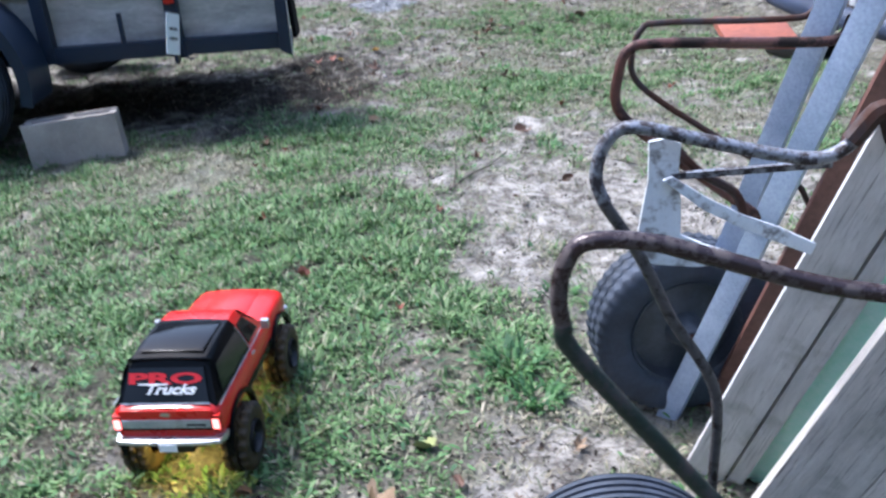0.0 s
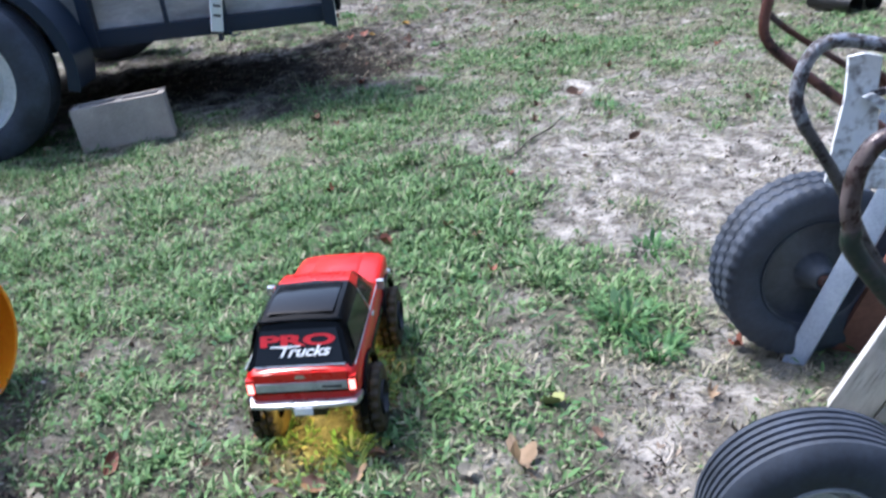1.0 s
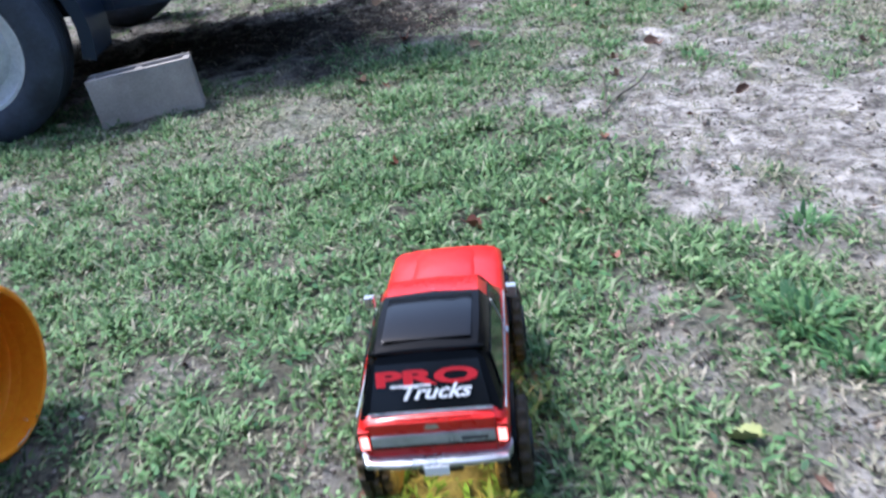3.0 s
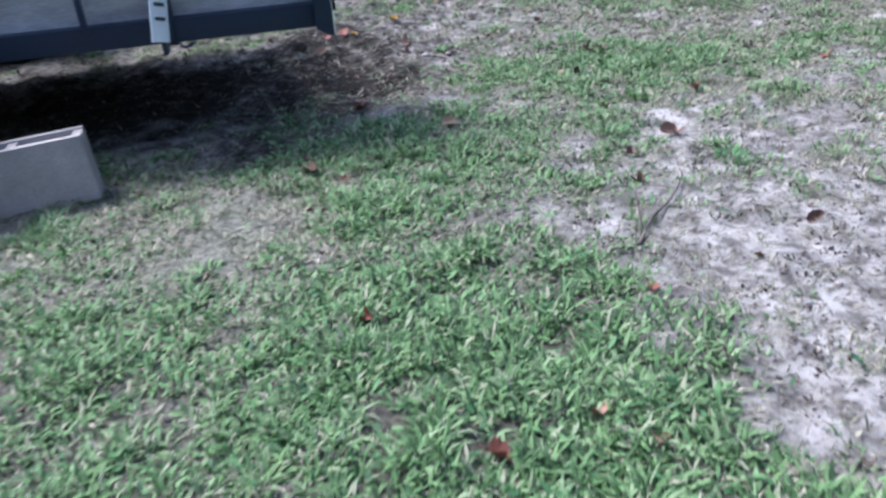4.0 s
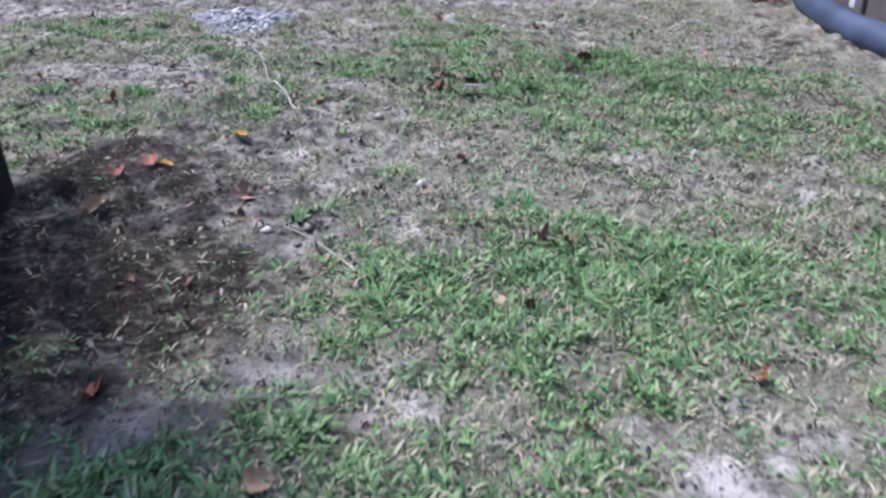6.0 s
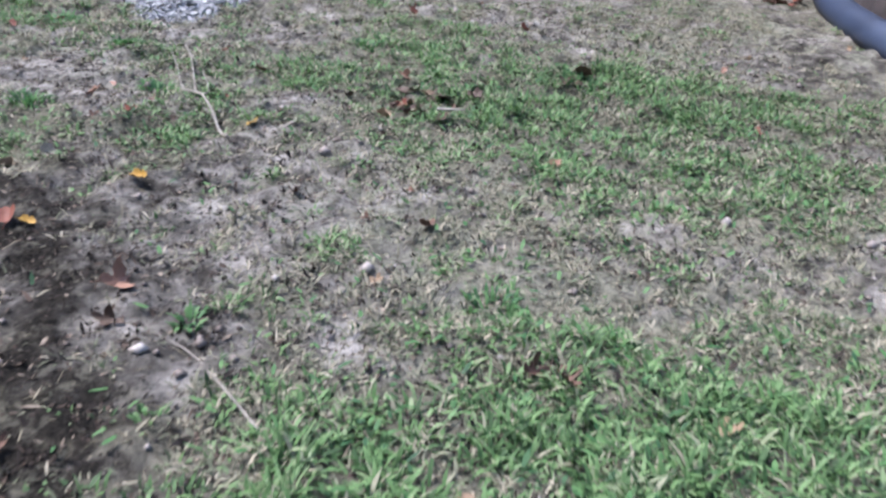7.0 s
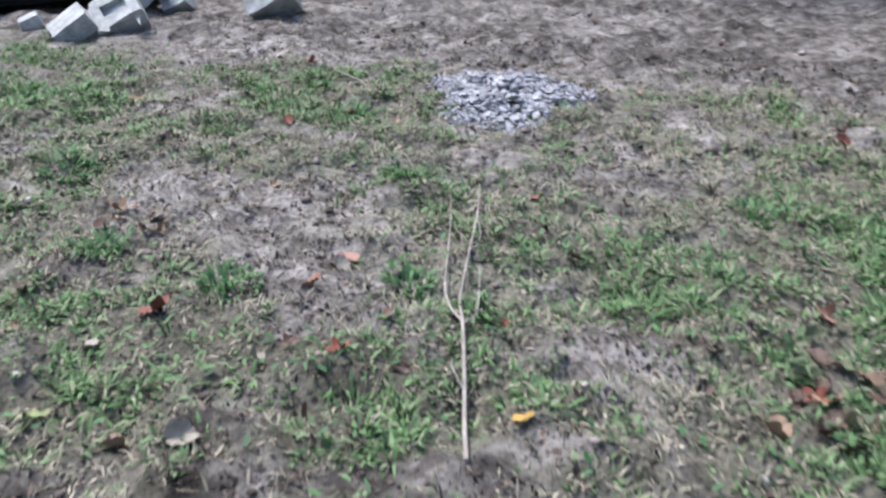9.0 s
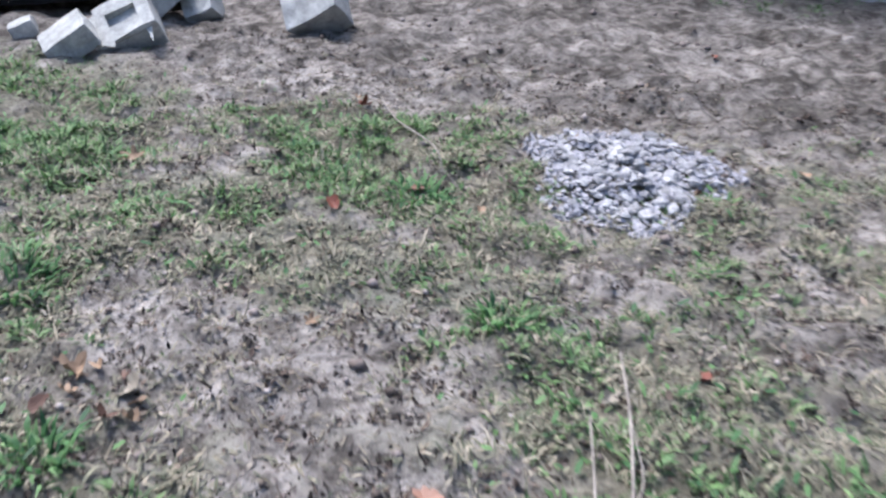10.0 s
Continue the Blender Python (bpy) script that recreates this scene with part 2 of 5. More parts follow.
def cover(x, y):
    """How green the yard is at a place, from 0 to 1."""
    x, y = np.asarray(x, float), np.asarray(y, float)
    wx = x + 0.42 * (fbm(x, y, 0.36) - 0.5)
    wy = y + 0.42 * (fbm(x + 9, y, 0.36) - 0.5)
    c = 0.53 + 0.55 * (fbm(x + 3, y, 0.5) - 0.5) + 0.75 * (fbm(x + 13, y, 0.11) - 0.5)
    c = c + 0.10 * np.clip((0.3 - x) / 0.3, 0, 1) * np.clip((4.3 - y) / 0.4, 0, 1)
    c = c - 0.07 * np.clip((y - 4.8) / 1.2, 0, 1) - 0.30 * np.clip((y - 8.05) / 0.5, 0, 1) - 0.13 * np.clip((-x - 0.45) / 0.4, 0, 1) * np.clip((5.5 - y) / 0.5, 0, 1) * np.clip((y - 4.0) / 0.4, 0, 1)
    c = c - 0.50 * patches(BARE + BARE_FAR, wx, wy, 1.12)
    return np.clip(c + 0.56 * patches(GREEN + GREEN_FAR + GREEN_LAST, wx, wy, 1.15), 0, 1)


# where the grass has withered: x, y, half width, half depth, strength
WITHER = [(0.95, 5.35, 0.75, 0.5, 1.0), (0.3, 5.25, 0.35, 0.3, 0.7), (-0.65, 3.40, 0.45, 0.42, 1.0), (-0.35, 5.35, 0.4, 0.45, 0.8), (0.35, 7.9, 0.9, 0.5, 0.7), (-1.0, 6.9, 0.5, 0.3, 0.6), (-0.7, 3.85, 0.25, 0.12, 0.8), (1.9, 7.3, 0.7, 0.7, 1.0), (-0.05, 7.35, 0.5, 0.35, 0.7),
          (0.75, 4.4, 0.4, 0.3, 0.7), (-0.6, 6.75, 0.5, 0.3, 0.6), (-1.5, 2.95, 0.4, 0.25, 0.7), (0.1, 5.8, 0.5, 0.35, 0.8), (1.2, 3.9, 0.5, 0.4, 0.6), (-1.5, 7.4, 0.4, 0.25, 0.5), (0.3, 2.0, 0.3, 0.25, 0.5)]


def dry(x, y):
    """How withered the grass is at a place, from 0 to 1."""
    x, y = np.asarray(x, float), np.asarray(y, float)
    d = 0.30 + 0.8 * (fbm(x + 21, y, 0.3) - 0.5) + 0.6 * patches(WITHER, x + 0.4 * (fbm(x, y + 5, 0.3) - 0.5), y + 0.4 * (fbm(x + 5, y + 5, 0.3) - 0.5), 1.15)
    return np.clip(d + 0.08 * np.clip((y - 3.2) / 0.6, 0, 1) - 0.22 * np.clip((3.6 - y) / 0.6, 0, 1) * np.clip((0.5 - x) / 0.3, 0, 1), 0, 1)


def yard(x, y):
    """1 inside the trodden yard, fading to 0 in the grass beyond it."""
    d = np.maximum(np.maximum(np.abs(np.asarray(x, float)) - 3.1, np.asarray(y, float) - 10.0), 0.7 - np.asarray(y, float))
    return np.clip(1 - d / 1.2, 0, 1)


def soil(x, y):
    """How dark and earthy the bare soil is at a place, painted shade included."""
    x, y = np.asarray(x, float), np.asarray(y, float)
    s = np.clip((y - 7.9) / 0.6, 0, 1) * 0.30 + 0.16 * np.clip((y - 4.5) / 0.7, 0, 1)
    # Trailer ellipse: dark ground plus the trailer's shade, painted in as soil tone.
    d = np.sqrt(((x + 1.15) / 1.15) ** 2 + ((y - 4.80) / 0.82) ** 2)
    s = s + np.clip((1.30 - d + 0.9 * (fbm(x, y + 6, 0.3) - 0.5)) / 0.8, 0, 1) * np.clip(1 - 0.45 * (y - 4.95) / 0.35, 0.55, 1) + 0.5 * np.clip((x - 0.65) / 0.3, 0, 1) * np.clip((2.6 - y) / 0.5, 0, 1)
    # The ellipse by the buckets mixes brown soil with their painted shade.
    s = s + 0.45 * np.clip((1.8 - y) / 0.3, 0, 1) + 0.6 * np.clip(1.4 - np.sqrt(((x + 0.75) / 0.24) ** 2 + ((y - 1.6) / 0.26) ** 2), 0, 1)
    s = s + 0.45 * np.clip(1.5 - np.sqrt(((x - 2.3) / 0.5) ** 2 + ((y - 7.0) / 1.0) ** 2), 0, 1)
    # Second ellipse here: shade in front of the trailer, painted as dark soil.
    s = s + 0.42 * np.clip(1.7 - np.sqrt(((x + 0.75) / 0.36) ** 2 + ((y - 3.42) / 0.36) ** 2), 0, 1) + 0.25 * np.clip(1.6 - np.sqrt(((x + 0.7) / 0.3) ** 2 + ((y - 4.1) / 0.15) ** 2), 0, 1)
    s = s + 0.40 * np.clip(1.8 - np.sqrt(((x + 0.45) / 0.22) ** 2 + ((y - 4.62) / 0.18) ** 2), 0, 1) + 0.25 * np.clip(1.6 - np.sqrt(((x + 0.68) / 0.25) ** 2 + ((y - 5.5) / 0.25) ** 2), 0, 1)
    s = s + 0.30 * np.clip(1.5 - np.sqrt(((x + 0.35) / 0.6) ** 2 + ((y - 5.6) / 0.5) ** 2), 0, 1)
    s = s + 0.25 * np.clip(1.5 - np.sqrt(((x + 0.65) / 0.5) ** 2 + ((y - 6.0) / 0.28) ** 2), 0, 1)
    return np.clip(s + 0.6 * (fbm(x, y, 0.34) - 0.5) + (0.7 + 0.6 * np.clip((y - 4.6) / 0.6, 0, 1) * np.clip((8.2 - y) / 0.4, 0, 1)) * (fbm(x + 7, y, 0.09) - 0.5), 0, 1)


def moss(x, y):
    """How far an olive film of thatch and moss covers the soil."""
    x, y = np.asarray(x, float), np.asarray(y, float)
    m = np.clip((fbm(x + 41, y, 0.42) + 0.5 * (fbm(x + 43, y, 0.1) - 0.5) - 0.34) / 0.30, 0, 1)
    m = m * (1 - 0.7 * np.clip(1.6 - np.sqrt(((x + 0.35) / 0.5) ** 2 + ((y - 5.5) / 0.5) ** 2), 0, 1))
    m = m * (1 - 0.8 * patches(BARE_FAR, x, y, 1.1)) * (1 - 0.6 * np.clip((soil(x, y) - 0.5) / 0.4, 0, 1))
    return m * np.maximum(np.clip((y - 4.3) / 0.9, 0, 1), 0.8 * np.clip((-0.35 - x) / 0.2, 0, 1) * np.clip((y - 2.7) / 0.3, 0, 1)) * np.clip((8.6 - y) / 0.5, 0, 1)


def height(x, y):
    """The lie of the ground."""
    near = np.exp(-((np.asarray(x) / 14) ** 2 + ((np.asarray(y) - 5) / 14) ** 2))
    h = 0.024 * (value(x, y, 0.6) - 0.5) + 0.022 * (value(x, y, 0.14) - 0.5) + (0.018 + 0.012 * np.clip((np.asarray(y) - 5) / 1, 0, 1)) * (value(x + 5, y, 0.055) - 0.5)
    h = h + 0.022 * (value(x + 2, y, 0.07) - 0.45) * value(x, y + 4, 0.2) * np.clip((np.asarray(y) - 7.7) / 0.6, 0, 1)
    h = h + 0.034 * (value(x + 12, y, 0.065) - 0.5) * value(x + 3, y + 7, 0.25) * np.clip((np.asarray(y) - 4.6) / 0.5, 0, 1) * np.clip((0.4 - np.asarray(x)) / 0.5, 0, 1)
    clods = 0.020 * (value(x + 31, y, 0.09) - 0.5) + 0.018 * (value(x + 37, y, 0.045) - 0.5)
    h = h + clods * np.clip((np.asarray(y) - 4.4) / 0.8, 0.15, 1)
    return h * near - 0.002


# ---------------------------------------------------------------- materials
def ground_material():
    n = Nodes("yard_soil")

    def field(key):
        at = n.t.nodes.new("ShaderNodeAttribute")
        at.attribute_name = key
        return at.outputs["Fac"]

    green, soil_shade, straw, film = field("cover"), field("soil"), field("dry"), field("moss")
    a, f, g = n.noise(5.0, 7, 0.72), n.noise(60.0, 6, 0.75), n.noise(300.0, 3, 0.7)
    clod, spot = n.noise(17.0, 7, 0.7), n.noise(80.0, 5, 0.65)
    sand = n.mix(n.ramp(a, (0.40, 0.0), (0.60, 1.0)), lin("96918a"), lin("cdc6be"))
    sand = n.mix(n.ramp(clod, (0.40, 0.75), (0.52, 0.0)), sand, lin("57524b"))
    sand = n.mix(n.ramp(clod, (0.54, 0.0), (0.66, 0.65)), sand, lin("dcd5cd"))
    sand = n.mix(n.ramp(spot, (0.33, 0.85), (0.43, 0.0)), sand, lin("463d36"))
    # The near-black end also stands for the shade under the trailer.
    loam_shade = n.mix(n.ramp(f, (0.36, 0.0), (0.66, 1.0)), lin("0d0c0a"), lin("443f38"))
    loam_shade = n.mix(n.ramp(clod, (0.52, 0.0), (0.64, 0.75)), loam_shade, lin("7b776b"))
    loam_shade = n.mix(n.ramp(spot, (0.36, 0.8), (0.46, 0.0)), loam_shade, lin("15110f"))
    base = n.mix(soil_shade, sand, loam_shade)
    olive = n.mix(n.ramp(f, (0.36, 0.0), (0.64, 1.0)), lin("54584a"), lin("b2b29d"))
    base = n.mix(n.ramp(n.mix(0.6, film, clod, "LINEAR_LIGHT"), (0.38, 0.0), (0.75, 0.70)), base, olive)
    thatch = n.mix(n.ramp(f, (0.38, 0.0), (0.62, 1.0)), lin("33322a"), lin("6e6b59"))
    pale = n.mix(n.ramp(f, (0.36, 0.0), (0.62, 1.0)), lin("5b584b"), lin("aaa591"))
    thatch = n.mix(straw, thatch, pale)
    torn = n.mix(0.5, green, clod, "LINEAR_LIGHT")
    base = n.mix(n.ramp(torn, (0.22, 0.0), (0.60, 0.92)), base, thatch)
    base = n.mix(0.35, base, n.ramp(g, (0.25, 0.2), (0.75, 0.85)), "OVERLAY")
    n.bump(n.mix(0.35, n.mix(0.5, f, clod), g), 1.0, 0.035)
    return n.done(base, 0.95, 0.0, Specular_IOR_Level=0.15)


def leafy(name, stops, rough=0.55, through=0.25):
    """Blades or leaves: a colour of its own for each piece."""
    n = Nodes(name)
    geo = n.t.nodes.new("ShaderNodeNewGeometry")
    c = n.ramp(geo.outputs["Random Per Island"], *stops)
    c = n.mix(0.25, c, n.ramp(n.noise(60.0, 3), (0.3, 0.2), (0.7, 0.85)), "OVERLAY")
    n.done(c, rough, 0.0, Specular_IOR_Level=0.3)
    tr = n.t.nodes.new("ShaderNodeBsdfTranslucent")
    n.link(c, tr.inputs["Color"])
    mx = n.put("ShaderNodeMixShader", Fac=through)
    n.link(n.b.outputs[0], mx.inputs[1])
    n.link(tr.outputs[0], mx.inputs[2])
    n.link(mx.outputs[0], n.t.nodes["Material Output"].inputs["Surface"])
    return n.m


GROUND = ground_material()
GRASS = leafy("grass_green", ((0.0, lin("2d4229")), (0.3, lin("4e6b41")), (0.6, lin("688955")), (0.86, lin("819c6b")), (0.94, lin("92987a")), (1.0, lin("a39c86"))), 0.6, 0.28)
STRAW = leafy("dry_straw", ((0.0, lin("3f3a2e")), (0.35, lin("6b6552")), (0.75, lin("857d69")), (1.0, lin("9d9480"))), 0.7, 0.15)
WITHERED = leafy("withered_grass", ((0.0, lin("44453a")), (0.3, lin("6b7059")), (0.6, lin("868470")), (0.85, lin("a09883")), (1.0, lin("b9b09c"))), 0.7, 0.2)
LITTER = leafy("leaf_litter", ((0.0, lin("15110f")), (0.62, lin("322a24")), (0.9, lin("5b4d43")), (1.0, lin("9b8d7d"))), 0.8, 0.05)
STEEL_BLACK = rusty("trailer_black_paint", lin("212c3c"), lin("383030"), 0.74, 0.55, 0.0, Specular_IOR_Level=0.3)
WOOD_CAP = worn("dark_weathered_board", lin("5d5b5a"), lin("8b8886"), 4.0, 0.88, 0.0, 0.5, 40.0, 0.003, stretch=(1.0, 4.0, 4.0))
WOOD_GREY = worn("weathered_wood", lin("94918f"), lin("c0bdbc"), 3.0, 0.85, 0.0, 0.5, 40.0, 0.003, stretch=(1.0, 4.0, 4.0))
def plank_material(name, c1, c2, crack):
    n = Nodes(name)
    a, f, s = n.noise(7.0, 6, 0.7, (5.0, 0.8, 5.0)), n.noise(26.0, 6, 0.75, (9.0, 0.3, 9.0)), n.noise(9.0, 4, 0.6)
    c = n.mix(n.ramp(a, (0.35, 0.0), (0.68, 1.0)), c1, c2)
    c = n.mix(n.ramp(f, (0.32, 0.85), (0.45, 0.0)), c, crack)
    c = n.mix(n.ramp(s, (0.56, 0.0), (0.7, 0.45)), c, lin("5d6456"))
    n.bump(f, 0.8, 0.004)
    return n.done(c, 0.9)


WOOD_PLANK = plank_material("old_plank", lin("b9b8b7"), lin("dfdddc"), lin("5d5956"))
WOOD_DARK = plank_material("dark_old_plank", lin("a8a49f"), lin("d2ccc7"), lin("4a4541"))
CONCRETE = worn("concrete_block", lin("8c857f"), lin("a89f98"), 7.0, 0.92, 0.0, 0.5, 140.0, 0.003)
RUBBER = worn("tyre_rubber", lin("1f2631"), lin("3d4553"), 8.0, 0.72, 0.0, 0.15, 120.0, 0.001)
# Brown-gold patches: mud, and amber underglow painted onto the treads.
RUBBER_NEW = worn("muddy_glow_tyre_rubber", lin("12100e"), lin("4d3c1c"), 28.0, 0.7, 0.0, 0.2, 200.0, 0.001)
RIM_WHITE = worn("painted_wheel", lin("b9bcbf"), lin("d2d4d6"), 10.0, 0.45, 0.1, 0.1)
RIM_GREY = worn("grey_wheel", lin("33383f"), lin("50555c"), 10.0, 0.55, 0.3, 0.15)
RIM_GALV = worn("galvanised_wheel", lin("a8abad"), lin("cdcfd0"), 14.0, 0.5, 0.4, 0.2)
RUST_PIPE = rusty("rusty_pipe", lin("362b2a"), lin("54362b"), 0.5, 0.6)
# The pale mottling stands in for sky highlights on the pipe.
PLUM_PIPE = rusty("worn_plum_pipe_sheen", lin("3a2f30"), lin("746a69"), 0.55, 0.4, scale=60.0)
GREY_PIPE = rusty("dull_grey_pipe", lin("4c4b4f"), lin("2f2724"), 0.55, 0.55, scale=60.0)
GREEN_PIPE = rusty("dark_green_pipe", lin("24322f"), lin("5b5552"), 0.56, 0.5, scale=40.0)
WHITE_PIPE = rusty("peeling_pipe", lin("888b94"), lin("4f484a"), 0.50, 0.45, scale=75.0)
RED_PIPE = rusty("red_brown_pipe", lin("5a3a34"), lin("2c201d"), 0.52, 0.55)
GALV = worn("galvanised_bar", lin("98a7c2"), lin("b8c6dd"), 9.0, 0.42, 0.35, 0.1, 200.0, 0.0005)
PEELING = rusty("peeling_white_plate", lin("dfe4ea"), lin("a8a6a8"), 0.56, 0.55, 0.0, scale=46.0)
RED_PLATE = worn("terracotta_plate", lin("7d4636"), lin("94543f"), 12.0, 0.7)
RED_BOARD = worn("red_brown_board", lin("5f3f38"), lin("7a544a"), 8.0, 0.8, 0.0, 0.4, 80.0, 0.002)
MINT = worn("mint_paint", lin("b5e6d6"), lin("ccf3e6"), 8.0, 0.6, 0.0, 0.25, 60.0, 0.002)
BUCKET = worn("orange_plastic", lin("e27d0c"), lin("f3961a"), 5.0, 0.38, 0.0, 0.05, Subsurface_Weight=0.0)
MATT_BLACK = worn("matt_black", lin("0a0b0d"), lin("15171a"), 6.0, 0.8, 0.0, 0.2, 60.0, 0.001, Specular_IOR_Level=0.1)
BLACK_PLASTIC = worn("black_plastic", lin("0d0e0f"), lin("1a1b1c"), 9.0, 0.45, 0.0, 0.08)
TRUCK_RED = worn("red_car_paint", lin("c3150f"), lin("d21d14"), 5.0, 0.34, 0.0, 0.0, 300.0, 0.0001, Coat_Weight=0.25, Coat_Roughness=0.15)
TRUCK_BLACK = worn("black_car_paint", lin("050607"), lin("0b0c0e"), 6.0, 0.25, 0.0, 0.0, 300.0, 0.0001, Specular_IOR_Level=0.12)
CHROME = worn("chrome_plastic", lin("a9adb0"), lin("c3c6c8"), 20.0, 0.34, 0.8, 0.03)
SILVER = worn("silver_panel", lin("a3a9ae"), lin("b9bfc3"), 20.0, 0.35, 0.5, 0.03)
BRASS = worn("mottled_gold", lin("8a6420"), lin("b08a3a"), 30.0, 0.5, 0.5, 0.2)
def stone_material():
    n = Nodes("gravel_stone")
    info = n.t.nodes.new("ShaderNodeObjectInfo")
    c = n.ramp(info.outputs["Random"], (0.0, lin("7b7c7d")), (0.35, lin("8f9091")), (0.75, lin("a2a3a3")), (1.0, lin("bbbcbb")))
    f = n.noise(2.0, 5, 0.7)
    c = n.mix(0.5, c, n.ramp(f, (0.3, 0.25), (0.7, 0.8)), "OVERLAY")
    n.bump(f, 0.4, 0.1)
    return n.done(c, 0.88)


STONE = stone_material()
GRIT = worn("gravel_grit", lin("7f7f83"), lin("adadb0"), 90.0, 0.9, 0.0, 0.3, 300.0, 0.001)
RUBBLE = worn("broken_concrete", lin("868884"), lin("b4b6b2"), 14.0, 0.92, 0.0, 0.6, 80.0, 0.004)
BARK = worn("dead_twig", lin("3c3530"), lin("665d53"), 20.0, 0.9, 0.0, 0.5, 150.0, 0.001)
TWIG_PALE = worn("pale_twig", lin("736c64"), lin("a39c92"), 20.0, 0.85, 0.0, 0.4, 150.0, 0.001)
# For the added ring that blocks low sky light.
SKY_BLOCK = worn("sky_block_green", lin("1f2a1e"), lin("3f4f39"), 1.2, 0.95, 0.0, 0.8, 8.0, 0.1)
SKIRT = worn("dark_skirting", lin("35363a"), lin("4a4b50"), 2.0, 0.8, 0.0, 0.2, 40.0, 0.004)
SIDING = worn("grey_siding", lin("77777a"), lin("8b8b8d"), 1.5, 0.7, 0.0, 0.2, 40.0, 0.004)


def glow(name, color, strength, base):
    n = Nodes(name)
    return n.done(base, 0.3, 0.0, Emission_Color=color, Emission_Strength=strength)


TAIL_LAMP = glow("tail_lamp", (1.0, 0.20, 0.17, 1), 1.5, lin("d82a26"))


def plain(name, color, rough=0.5):
    n = Nodes(name)
    c = n.mix(0.15, color, n.ramp(n.noise(120.0), (0.3, 0.2), (0.7, 0.85)), "OVERLAY")
    return n.done(c, rough)


RED_LENS = plain("red_lens", lin("b01612"), 0.25)
WHITE_PLATE = plain("white_plate", lin("eef0f0"), 0.4)
DECAL_RED = plain("red_decal", lin("b5161f"), 0.4)
DECAL_WHITE = plain("white_decal", lin("e2e4e6"), 0.4)
WEED = leafy("weed_green", ((0.0, lin("35573a")), (0.5, lin("517b4a")), (1.0, lin("70935f"))), 0.55, 0.35)
CRUMB = leafy("soil_crumbs", ((0.0, lin("4d453f")), (0.5, lin("756b64")), (0.9, lin("978d86")), (1.0, lin("b5aea8"))), 0.95, 0.0)
POOL_BAND = worn("blue_grey_band", lin("232c3f"), lin("37435a"), 4.0, 0.55, 0.0, 0.1)
POOL_WALL = worn("brown_grey_sheet", lin("3f3836"), lin("5c5451"), 3.0, 0.7, 0.1, 0.2, 40.0, 0.003)

# ---------------------------------------------------------------- ground
def axis(a, b, step, far):
    fine = list(np.arange(a, b + 1e-6, step))
    out, s = [], step
    p = b
    while p < far:
        s *= 1.35
        p += s
        out.append(p)
    low, s, p = [], step, a
    while p > -far:
        s *= 1.35
        p -= s
        low.append(p)
    return np.array(low[::-1] + fine + out)


def build_ground():
    xs, ys = axis(-3.2, 3.2, 0.022, 90.0), axis(0.6, 10.0, 0.022, 90.0)
    gx, gy = np.meshgrid(xs, ys)
    gx, gy = gx.ravel(), gy.ravel()
    co = np.stack([gx, gy, height(gx, gy)], 1)
    nx, ny = len(xs), len(ys)
    i = np.arange(nx * ny).reshape(ny, nx)
    quads = np.stack([i[:-1, :-1], i[:-1, 1:], i[1:, 1:], i[1:, :-1]], -1).reshape(-1, 4)
    me = bpy.data.meshes.new("ground")
    me.vertices.add(len(co))
    me.vertices.foreach_set("co", co.ravel())
    me.loops.add(quads.size)
    me.loops.foreach_set("vertex_index", quads.ravel())
    me.polygons.add(len(quads))
    me.polygons.foreach_set("loop_start", np.arange(0, quads.size, 4))
    # The soil field carries painted shade along with real dark ground.
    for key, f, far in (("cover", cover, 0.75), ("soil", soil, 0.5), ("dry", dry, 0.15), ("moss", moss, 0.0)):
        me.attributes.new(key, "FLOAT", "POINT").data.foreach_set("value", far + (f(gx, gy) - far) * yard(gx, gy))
    me.update()
    me.polygons.foreach_set("use_smooth", [True] * len(me.polygons))
    me.materials.append(GROUND)
    tagged(new("ground", me), "uneven yard soil, sandy and bare in patches, with thin grass", "ground", kind="structure")


build_ground()


def blades(name, roots, lengths, widths, azimuth, lean, curl, material, label="", category=""):
    """Many bent blades in one mesh."""
    n = len(roots)
    d = np.stack([np.cos(azimuth), np.sin(azimuth), np.zeros(n)], 1)
    s = np.stack([-np.sin(azimuth), np.cos(azimuth), np.zeros(n)], 1) * (widths / 2)[:, None]
    up = np.array([0, 0, 1.0])
    l = lengths[:, None]
    mid = roots + l * 0.55 * (np.sin(lean)[:, None] * d + np.cos(lean)[:, None] * up)
    l2 = lean + curl
    tip = mid + l * 0.45 * (np.sin(l2)[:, None] * d + np.cos(l2)[:, None] * up)
    floor = roots[:, 2] + 0.002
    mid[:, 2] = np.maximum(mid[:, 2], floor)
    tip[:, 2] = np.maximum(tip[:, 2], floor)
    co = np.stack([roots - s * 0.7, roots + s * 0.7, mid - s, mid + s, tip], 1).reshape(-1, 3)
    b = (np.arange(n) * 5)[:, None]
    tri = np.concatenate([b + [[0, 1, 3]], b + [[0, 3, 2]], b + [[2, 3, 4]]], 1).reshape(-1, 3)
    me = bpy.data.meshes.new(name)
    me.vertices.add(len(co))
    me.vertices.foreach_set("co", co.ravel())
    me.loops.add(tri.size)
    me.loops.foreach_set("vertex_index", tri.ravel())
    me.polygons.add(len(tri))
    me.polygons.foreach_set("loop_start", np.arange(0, tri.size, 3))
    me.update()
    me.materials.append(material)
    ob = new(name, me)
    return tagged(ob, label, category, kind="stuff") if label else ob


